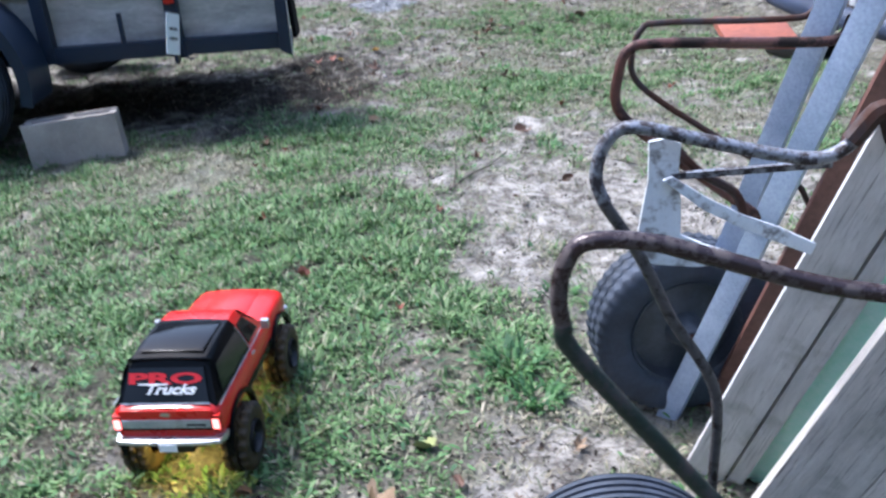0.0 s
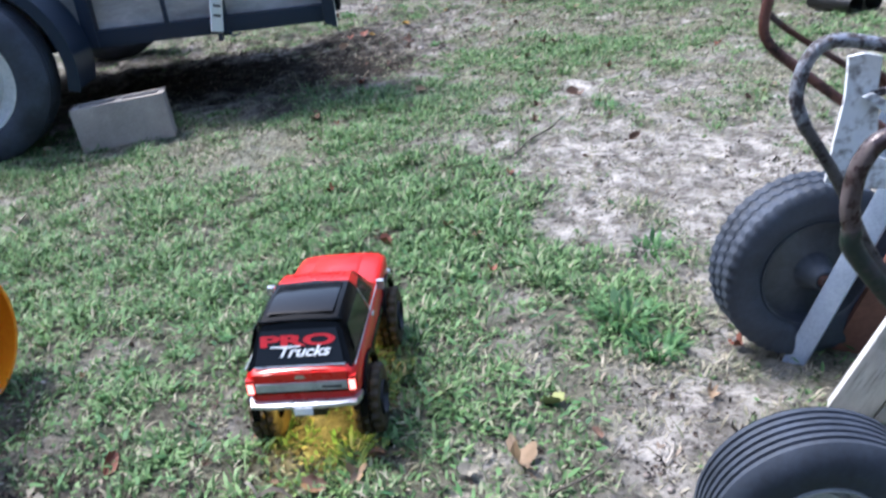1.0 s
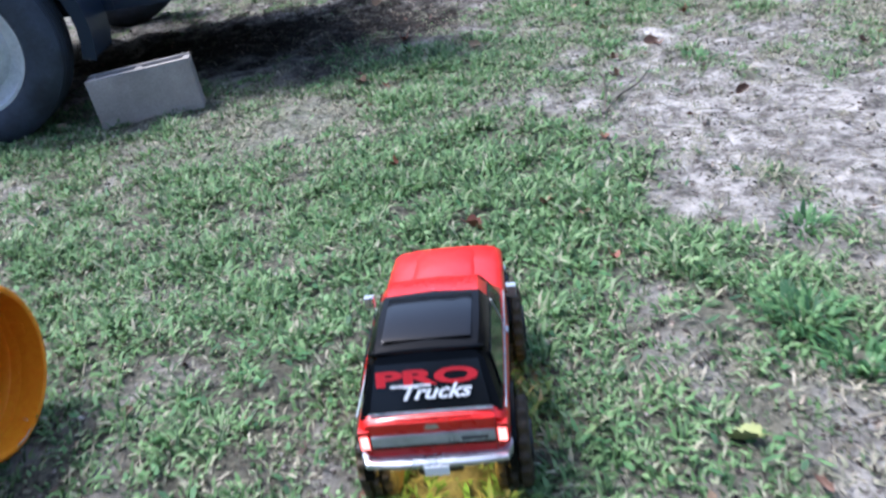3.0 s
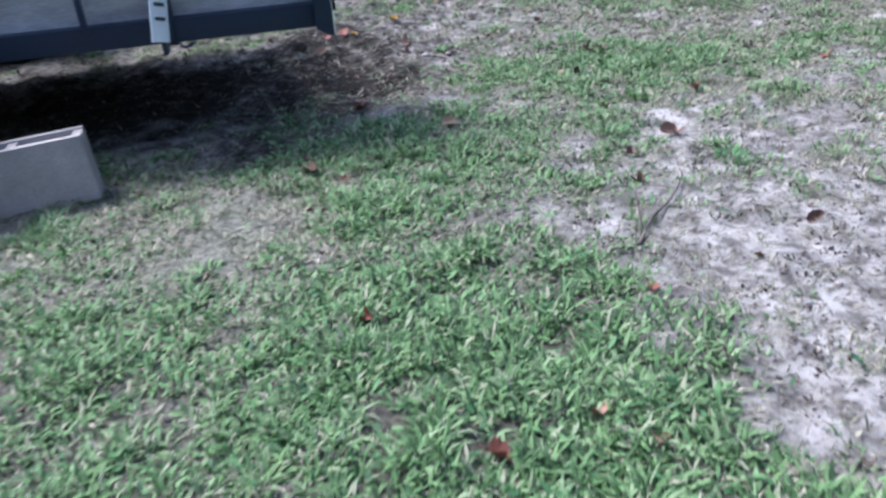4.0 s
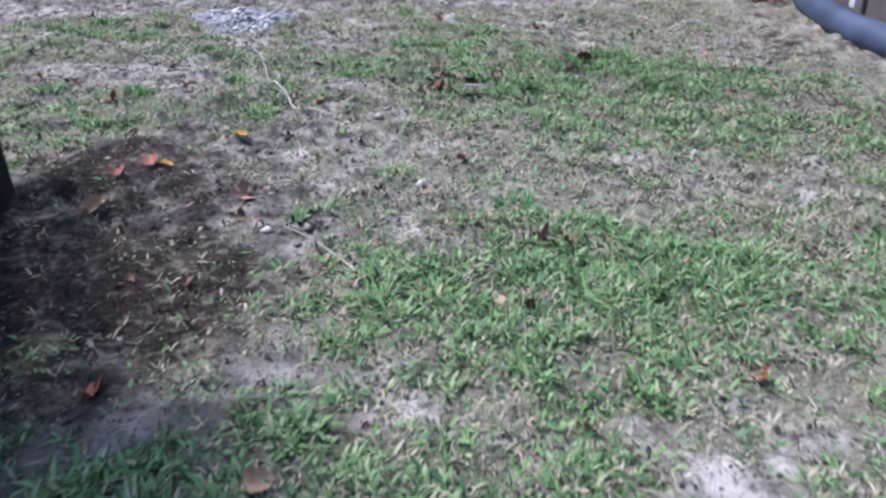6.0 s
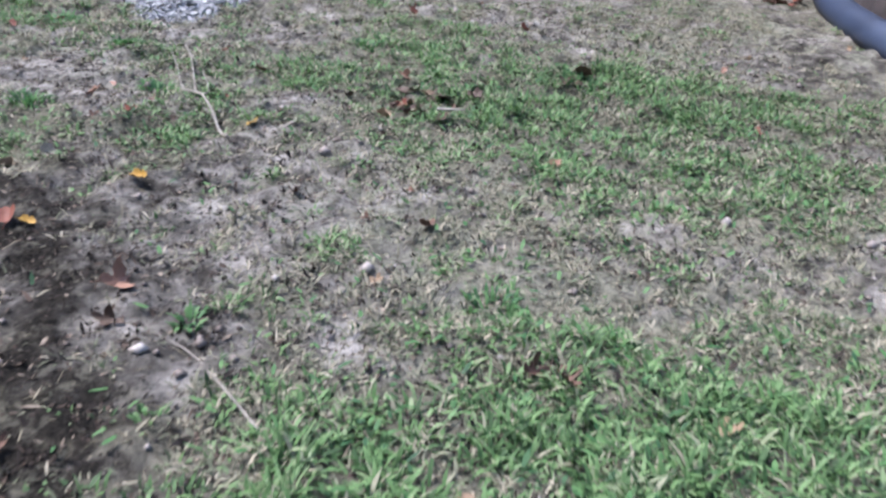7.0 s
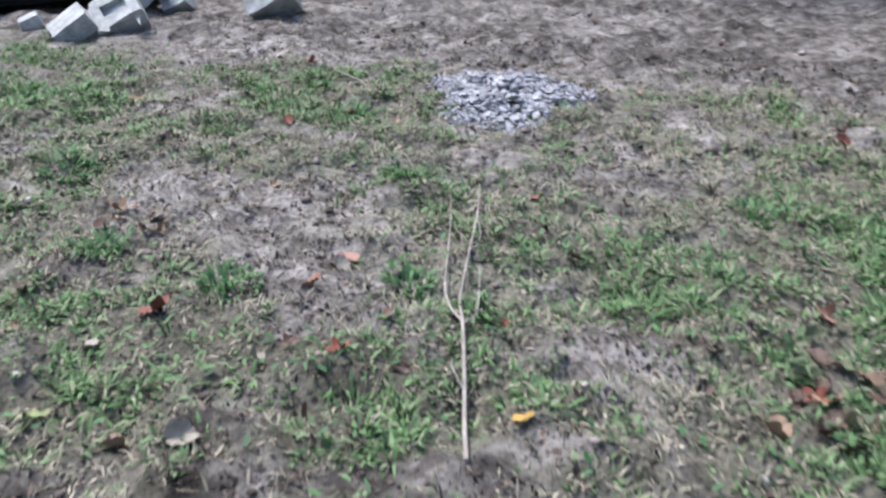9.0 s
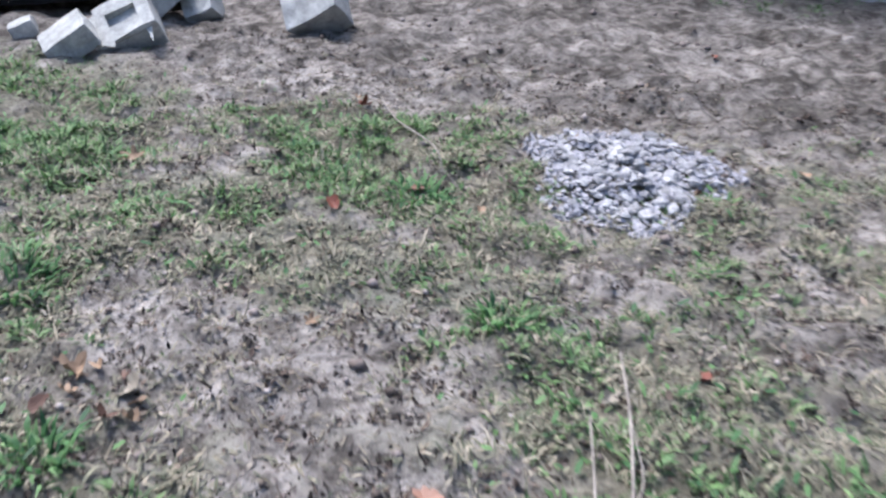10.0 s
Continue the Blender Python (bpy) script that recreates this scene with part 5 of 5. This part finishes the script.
GLASS_DARK = Nodes("tinted_glass").done((0.006, 0.007, 0.009, 1.0), 0.1, 0.0, Specular_IOR_Level=0.25)
TRUCK = pose(-0.179, 1.788, 0.018, 0, 0, -1)
build_truck(TRUCK)
for x, y, e in ((0.0, -0.055, 0.26), (-0.03, 0.06, 0.06), (0.03, 0.06, 0.07), (-0.03, 0.235, 0.06), (0.03, 0.235, 0.07)):
    lamp = new("underglow_lamp", bpy.data.lights.new("underglow_lamp", "POINT"))
    lamp.data.energy, lamp.data.color, lamp.data.shadow_soft_size = e, (1.0, 0.74, 0.15), 0.012
    lamp.matrix_basis = TRUCK @ Matrix.Translation((x, y, 0.062))

# ---------------------------------------------------------------- gravel, rubble, sticks and leaves
def pebble(seed, flat=0.7):
    r = random.Random(seed)
    bm = bmesh.new()
    bmesh.ops.create_icosphere(bm, subdivisions=1, radius=1.0)
    for v in bm.verts:
        v.co *= r.uniform(0.62, 1.15)
        v.co.z *= flat
    me = bpy.data.meshes.new("stone")
    bm.to_mesh(me)
    bm.free()
    me.materials.append(STONE)
    return me


def build_gravel():
    g = thing("gravel_pile", "small heap of pale grey gravel on the grass", "gravel")
    shapes = [pebble(i, 0.4 + 0.06 * (i % 5)) for i in range(8)]
    r = random.Random(4)
    for i in range(300):
        a, d = r.uniform(0, 6.283), r.random() ** 0.62
        x, y = -0.53 + 0.212 * d * math.cos(a) * (1 + 0.18 * math.sin(3 * a) + 0.08 * math.sin(7 * a)), 7.87 + 0.26 * d * math.sin(a) * (1 + 0.12 * math.sin(5 * a))
        s = r.uniform(0.008, 0.019)
        ob = new("stone", shapes[i % 8])
        ob.parent = g
        z = float(height(x, y)) + 0.045 * max(0, 1 - d) + s * r.uniform(0.1, 0.6)
        ob.matrix_basis = Matrix.LocRotScale((x, y, z), Euler((r.uniform(-0.5, 0.5), r.uniform(-0.5, 0.5), r.uniform(0, 6.28))), (s * r.uniform(0.8, 1.4), s, s))

    bm = bmesh.new()
    for i in range(2200):
        a, d = r.uniform(0, 6.283), r.random() ** 0.55 * 1.18
        x, y = -0.53 + 0.212 * d * math.cos(a) * (1 + 0.18 * math.sin(3 * a) + 0.08 * math.sin(7 * a)), 7.87 + 0.26 * d * math.sin(a) * (1 + 0.12 * math.sin(5 * a))
        s = r.uniform(0.004, 0.012)
        q = Matrix.LocRotScale((x, y, float(height(x, y)) + 0.04 * max(0, 1 - d) + 0.3 * s), Euler((r.uniform(-1, 1), r.uniform(-1, 1), r.uniform(0, 6))), (s * r.uniform(0.8, 1.5), s, s * 0.6))
        vs = [bm.verts.new(q @ Vector(v)) for v in ((1, 0, 0), (-1, 0.1, 0), (0, 1, 0.1), (0.1, -1, 0), (0, 0.1, 1), (0, 0, -1))]
        for f in ((0, 2, 4), (2, 1, 4), (1, 3, 4), (3, 0, 4), (2, 0, 5), (1, 2, 5), (3, 1, 5), (0, 3, 5)):
            bm.faces.new([vs[k] for k in f])
    grit = part("grit", bm, GRIT, g, "fine pale grit between the stones", smooth=False)
    grit["kind"] = "stuff"


build_gravel()


def slab(centre, normal, along, size, seed, label, hollow=False):
    """A broken piece of block: its flat face looks along normal, with worn corners; hollow: a shallow core in that face."""
    r = random.Random(seed)
    n = Vector(normal).normalized()
    u = Vector(along)
    u = (u - u.dot(n) * n).normalized()
    m = Matrix((u, n.cross(u), n)).transposed().to_4x4()
    m.translation = centre
    bm = bmesh.new()
    sx, sy, sz = size
    if hollow:
        for x0, x1, y0, y1, z0, z1 in ((-0.5, 0.5, -0.5, 0.5, -0.5, 0.32), (-0.5, -0.30, -0.5, 0.5, 0.32, 0.5), (0.30, 0.5, -0.5, 0.5, 0.32, 0.5), (-0.30, 0.30, -0.5, -0.16, 0.32, 0.5), (-0.30, 0.30, 0.2, 0.5, 0.32, 0.5)):
            span(x0 * sx, x1 * sx, y0 * sy, y1 * sy, z0 * sz, z1 * sz, bm)
        bmesh.ops.remove_doubles(bm, verts=bm.verts, dist=1e-5)
    else:
        box(sx, sy, sz, bm=bm)
        bmesh.ops.subdivide_edges(bm, edges=bm.edges[:], cuts=2, use_grid_fill=True)
    for v in bm.verts:
        worn_off = max(0.0, abs(v.co.x) / sx + abs(v.co.y) / sy + abs(v.co.z) / sz - 1.2)
        v.co = v.co * (1 - 0.10 * worn_off) + Vector([r.uniform(-1, 1) * 0.035 * min(size) for _ in range(3)])
    ob = obj("concrete_chunk", bm, RUBBLE, m=m, smooth=False, bevel=0.004)
    return tagged(ob, label, "concrete chunk", "broken concrete by the soil edge")


PALE = "broken pale grey piece of concrete block on bare soil"
slab((-2.50, 8.09, 0.052), (-0.22, -0.50, 0.80), (0.61, 0.56, 0.55), (0.17, 0.14, 0.09), 1, "flat broken slab of pale concrete tilted up from the soil")
slab((-2.40, 8.29, 0.062), (0.0, -0.60, 0.78), (0.70, 0.62, 0.28), (0.20, 0.19, 0.13), 2, "broken hollow block of pale concrete with a shallow core", True)
slab((-2.45, 8.78, 0.055), (0.1, -0.78, 0.60), (0.74, 0.67, 0.1), (0.13, 0.18, 0.14), 3, PALE)
slab((-1.93, 8.80, 0.12), (-0.10, -0.80, 0.55), (0.74, 0.55, 0.12), (0.22, 0.26, 0.17), 4, PALE)
slab((-2.58, 8.64, 0.13), (-0.35, -0.45, 0.75), (0.70, 0.67, 0.2), (0.24, 0.20, 0.18), 5, PALE)
slab((-2.84, 8.22, 0.02), (-0.2, -0.3, 0.9), (0.74, 0.67, 0.1), (0.09, 0.07, 0.06), 6, PALE)


def build_dark_mound():
    """A crumpled black mound, added to fill the dark area behind the rubble."""
    xs, ys = np.linspace(-0.75, 0.6, 40), np.linspace(-0.28, 0.55, 26)
    gx, gy = np.meshgrid(xs, ys)
    top = np.clip(1 - np.maximum(np.abs(gx + 0.07) / 0.70, np.abs(gy - 0.13) / 0.44) ** 3, 0, 1)
    z = 0.02 + top * (0.16 + 0.16 * value(gx + 40, gy, 0.22) + 0.07 * value(gx + 44, gy, 0.07)) - 0.02 * (1 - top)
    bm = bmesh.new()
    v = [[bm.verts.new((gx[a, b], gy[a, b], z[a, b])) for b in range(40)] for a in range(26)]
    for a in range(25):
        for b in range(39):
            bm.faces.new((v[a][b], v[a][b + 1], v[a + 1][b + 1], v[a + 1][b]))
    ob = obj("plastic_sheet", bm, MATT_BLACK, m=pose(-3.16, 8.66, 0.0, 0, 0, 42))
    mod = ob.modifiers.new("thickness", "SOLIDIFY")
    mod.thickness = 0.003
    tagged(ob, "low crumpled black mound added to fill the dark area behind the broken concrete", "plastic sheet")


build_dark_mound()


def twig(name, lines, mat, label):
    bm = bmesh.new()
    for pts, r in lines:
        tube([(x, y, float(height(x, y)) + z) for x, y, z in pts], r, 6, bm, 4, 0.45)
    return tagged(obj(name, bm, mat), label, "stick")


twig("fallen_branch", [([(-0.145, 6.07, 0.008), (-0.18, 6.18, 0.014), (-0.21, 6.28, 0.02), (-0.255, 6.42, 0.022), (-0.29, 6.52, 0.024), (-0.31, 6.64, 0.024), (-0.35, 6.86, 0.03), (-0.40, 7.06, 0.03)], 0.0046),
                       ([(-0.255, 6.42, 0.022), (-0.295, 6.47, 0.024), (-0.34, 6.58, 0.026), (-0.37, 6.70, 0.03), (-0.41, 6.85, 0.04)], 0.0034), ([(-0.25, 6.41, 0.022), (-0.24, 6.47, 0.03), (-0.275, 6.61, 0.04)], 0.0024),
                       ([(-0.32, 6.68, 0.024), (-0.315, 6.76, 0.03), (-0.345, 6.84, 0.035)], 0.0018), ([(-0.20, 6.24, 0.016), (-0.23, 6.27, 0.02), (-0.245, 6.32, 0.02)], 0.0023)], TWIG_PALE, "pale forked dead branch lying on the soil")
twig("stick", [([(0.02, 4.85, 0.006), (-0.05, 4.97, 0.010), (-0.11, 5.06, 0.012), (-0.19, 5.13, 0.01)], 0.0026)], TWIG_PALE, "thin straight dry stick on the ground")
twig("dark_stick", [([(0.24, 3.25, 0.006), (0.30, 3.36, 0.016), (0.37, 3.45, 0.012), (0.43, 3.56, 0.012), (0.45, 3.64, 0.01)], 0.0042), ([(0.25, 3.28, 0.008), (0.26, 3.33, 0.05), (0.25, 3.38, 0.085), (0.18, 3.40, 0.07), (0.13, 3.4, 0.05)], 0.003)],
     BARK, "dark bent twig standing out of the sand")
twig("stick", [([(0.46, 6.24, 0.03), (0.54, 6.22, 0.035)], 0.006)], TWIG_PALE, "short pale stick on a heap of leaves")
twig("stick", [([(-1.32, 8.1, 0.01), (-1.2, 7.95, 0.02), (-1.0, 7.72, 0.03), (-0.95, 7.66, 0.01)], 0.003)], TWIG_PALE, "thin pale stalk in the grass")
twig("stick", [([(0.22, 1.57, 0.006), (0.3, 1.62, 0.012), (0.36, 1.70, 0.006)], 0.003)], BARK, "thin dark twig on the soil")
twig("stick", [([(0.42, 1.64, 0.006), (0.44, 1.68, 0.010), (0.43, 1.71, 0.006)], 0.003)], TWIG_PALE, "short pale straw on the soil")



def dead_stalks():
    """Curled pale strips of withered leaf, heaped loosely."""
    r = random.Random(12)
    h = thing("dead_stalks", "loose heap of pale curled withered stalks on the grass", "dead leaves", pose(-0.36, 1.50, 0.0))
    for i in range(15):
        x, y, a, l = r.gauss(0, 0.085), r.gauss(0, 0.05), r.uniform(0, 6.28), r.uniform(0.03, 0.075)
        bend, rise, w = r.uniform(-0.3, 0.3), r.uniform(0.003, 0.016), r.uniform(0.003, 0.009)
        rows = []
        for k in range(7):
            t = k / 6
            b = a + bend * t * 2
            px, py = x + l * t * math.cos(b), y + l * t * math.sin(b)
            pz = float(height(px - 0.36, py + 1.50)) + 0.012 + rise * math.sin(3.1 * t)
            ww = w * (0.35 + 0.65 * math.sin(math.pi * (0.1 + 0.85 * t)))
            rows.append([(px - ww * math.sin(b), py + ww * math.cos(b), pz + 0.004), (px, py, pz - 0.0015), (px + ww * math.sin(b), py - ww * math.cos(b), pz + 0.003), (px, py, pz + 0.001)])
        part("stalk", loft(rows), BARK if i % 3 else TWIG_PALE, h)


dead_stalks()


def leaf_mesh(seed, lobes, mat):
    """A curled dead leaf with a lobed edge."""
    r = random.Random(seed)
    bm = bmesh.new()
    n = 36
    cup, twist = r.uniform(0.6, 1.5), r.uniform(-0.6, 0.6)
    mid, rim = [], []
    for k in range(n):
        a = 2 * math.pi * k / n
        rad = (0.45 + 0.55 * abs(math.cos(lobes * a / 2)) ** 1.4 if lobes > 2 else 0.66 + 0.34 * abs(math.cos(lobes * a / 2)) ** 0.7) + r.uniform(-0.10, 0.10)
        x, y = rad * math.cos(a) * 0.8, rad * math.sin(a)
        z = cup * (x * x * 0.8 + 0.25 * y * y) + twist * x * y * 0.6 + r.uniform(-0.06, 0.06)
        rim.append(bm.verts.new((x, y, z)))
        mid.append(bm.verts.new((x * 0.5, y * 0.5, 0.3 * z + 0.02)))
    c = bm.verts.new((0, 0, 0))
    for k in range(n):
        j = (k + 1) % n
        bm.faces.new((rim[k], rim[j], mid[j], mid[k]))
        bm.faces.new((mid[k], mid[j], c))
    tube([(0, -0.6, 0.05), (0.05, -1.0, 0.1), (0.02, -1.35, 0.08)], 0.025, 5, bm, 2, 0.6)
    me = bpy.data.meshes.new("fallen_leaf")
    bm.to_mesh(me)
    bm.free()
    me.polygons.foreach_set("use_smooth", [True] * len(me.polygons))
    me.materials.append(mat)
    return me


LEAF = {k: worn("leaf_" + k, lin(a), lin(b), 40.0, 0.7, 0.0, 0.3, 200.0, 0.0005) for k, a, b in
        (("red", "623427", "824b37"), ("brown", "49352b", "6e5141"), ("tan", "7a644d", "978067"), ("yellow", "9a7428", "b08e40"), ("pink", "7c5b4b", "95735f"), ("pale", "7f786a", "9c9484"), ("lime", "767c4c", "8f9461"), ("dark", "3a2c22", "564234"), ("olive", "3d4630", "5f6848"))}
SHAPES = {k: [leaf_mesh(i * 7 + len(k), lb, m) for i, lb in enumerate((5, 3, 2, 4, 1))] for k, m in LEAF.items()}
WORDS = {"red": "orange-red curled dead leaf on the grass", "brown": "brown curled dead leaf on the ground", "tan": "tan dead leaf on the soil", "yellow": "yellow-brown dead leaf on the soil",
         "pink": "faded pinkish dead leaf on the ground", "pale": "pale bleached dead leaf on the ground", "lime": "yellow-green fallen leaf on the soil", "dark": "dark brown withered leaf in a loose heap", "olive": "dull olive wilted leaf in a loose heap"}


def leaves(rows, seed):
    r = random.Random(seed)
    for k, x, y, s in rows:
        ob = new("fallen_leaf", r.choice(SHAPES[k]))
        ob.matrix_basis = Matrix.LocRotScale((x, y, float(height(x, y)) + 0.007 + 0.06 * s), Euler((r.uniform(-0.7, 0.7), r.uniform(-0.6, 0.6), r.uniform(0, 6.28))), (s * r.uniform(0.65, 1.0), s, s * r.uniform(0.9, 1.6)))
        tagged(ob, WORDS[k], "leaf", "fallen leaves")


leaves([("red", 0.142, 2.395, 0.020), ("tan", 0.175, 1.66, 0.046), ("red", -0.365, 3.03, 0.022), ("red", -0.575, 1.725, 0.026), ("pale", -0.5, 1.74, 0.026), ("red", 0.635, 1.985, 0.021), ("tan", 0.54, 1.828, 0.026),
        ("red", -0.15, 2.6, 0.026), ("brown", 0.33, 3.59, 0.024), ("pink", 0.03, 2.67, 0.030), ("brown", 0.53, 3.945, 0.028), ("lime", 0.25, 1.83, 0.034), ("red", 0.33, 1.5, 0.024), ("tan", 0.19, 1.53, 0.025),
        ("brown", 0.14, 1.51, 0.025), ("brown", -0.17, 1.63, 0.026), ("tan", -0.1, 1.64, 0.024), ("pale", -1.4, 3.0, 0.03), ("tan", -1.66, 3.72, 0.03)], 1)
leaves([("tan", 0.74, 4.78, 0.028), ("brown", -0.555, 3.84, 0.032), ("red", 0.72, 4.335, 0.028), ("yellow", 1.836, 5.6, 0.04), ("brown", 0.35, 3.77, 0.028), ("tan", 0.30, 4.66, 0.030), ("brown", 0.36, 4.64, 0.034),
        ("red", -0.56, 5.57, 0.030), ("red", -0.44, 4.41, 0.032), ("yellow", -0.325, 5.785, 0.028), ("tan", -0.14, 4.16, 0.030), ("tan", -0.64, 5.26, 0.034), ("dark", -0.27, 5.175, 0.030), ("brown", 0.51, 3.95, 0.03),
        ("brown", -0.56, 3.9, 0.026), ("red", 1.26, 4.54, 0.03), ("brown", 0.47, 4.96, 0.03), ("brown", 0.52, 4.93, 0.034), ("tan", 0.38, 4.25, 0.026)], 2)
leaves([("red", -0.84, 6.3, 0.036), ("pink", -0.6, 6.485, 0.030), ("red", -0.44, 6.265, 0.026), ("yellow", -0.087, 6.195, 0.022), ("brown", -0.106, 6.77, 0.024), ("red", -1.36, 8.05, 0.030), ("pink", 0.40, 6.68, 0.028),
        ("red", 0.54, 7.83, 0.028), ("pink", -0.99, 7.58, 0.024), ("pale", -0.59, 6.6, 0.026), ("pink", -0.59, 6.65, 0.026), ("red", -1.12, 7.39, 0.024), ("tan", -1.68, 7.4, 0.034), ("lime", -0.85, 5.97, 0.026), ("tan", -0.70, 5.97, 0.026), ("pale", -0.58, 6.22, 0.030), ("pale", -0.60, 6.005, 0.034), ("dark", -0.33, 6.295, 0.024), ("yellow", -0.515, 5.55, 0.020), ("red", -0.635, 5.47, 0.034), ("dark", -1.18, 6.31, 0.026), ("pale", -0.90, 6.17, 0.022)], 3)
leaves([("brown", -0.41, 6.44, 0.022), ("pink", 0.73, 5.88, 0.034), ("brown", 1.035, 6.67, 0.042), ("red", 0.985, 7.41, 0.030), ("red", 0.53, 7.72, 0.03), ("pink", -0.27, 5.29, 0.044), ("red", 1.78, 8.28, 0.034), ("red", 2.78, 8.46, 0.04),
        ("brown", 0.05, 5.69, 0.026), ("brown", 0.35, 5.5, 0.022), ("tan", -1.21, 6.67, 0.032), ("pale", -1.1, 6.68, 0.03), ("red", -0.25, 7.08, 0.022), ("red", 0.37, 6.43, 0.03), ("tan", 0.3, 6.31, 0.03), ("brown", -0.35, 4.84, 0.022)], 4)
r5 = random.Random(5)
leaves([(r5.choice(("dark", "olive", "dark", "olive", "tan", "dark")), 0.46 + r5.gauss(0, 0.13), 6.40 + r5.gauss(0, 0.08), r5.uniform(0.018, 0.036)) for _ in range(34)], 6)
leaves([(r5.choice(("brown", "tan", "pink", "pale", "brown", "red")), r5.uniform(-1.9, 2.4), r5.uniform(1.3, 9.6), r5.uniform(0.012, 0.024)) for _ in range(80)], 7)
leaves([(r5.choice(("pale", "tan", "brown")), -1.15 + r5.gauss(0, 0.08), 6.67 + r5.gauss(0, 0.05), r5.uniform(0.016, 0.026)) for _ in range(9)], 8)
leaves([(r5.choice(("pale", "tan", "brown")), -0.4 + r5.gauss(0, 0.1), 1.53 + r5.gauss(0, 0.05), r5.uniform(0.014, 0.026)) for _ in range(9)], 9)
leaves([(r5.choice(("pale", "brown", "brown")), r5.uniform(-0.75, 0.45), r5.uniform(1.32, 1.72), r5.uniform(0.010, 0.022)) for _ in range(24)], 10)
leaves([(r5.choice(("dark", "olive", "dark")), 1.02 + r5.gauss(0, 0.07), 6.60 + r5.gauss(0, 0.05), r5.uniform(0.018, 0.036)) for _ in range(12)], 12)
leaves([(r5.choice(("brown", "dark", "red", "brown")), 2.60 + r5.gauss(0, 0.10), 8.30 + r5.gauss(0, 0.10), r5.uniform(0.02, 0.036)) for _ in range(26)], 11)
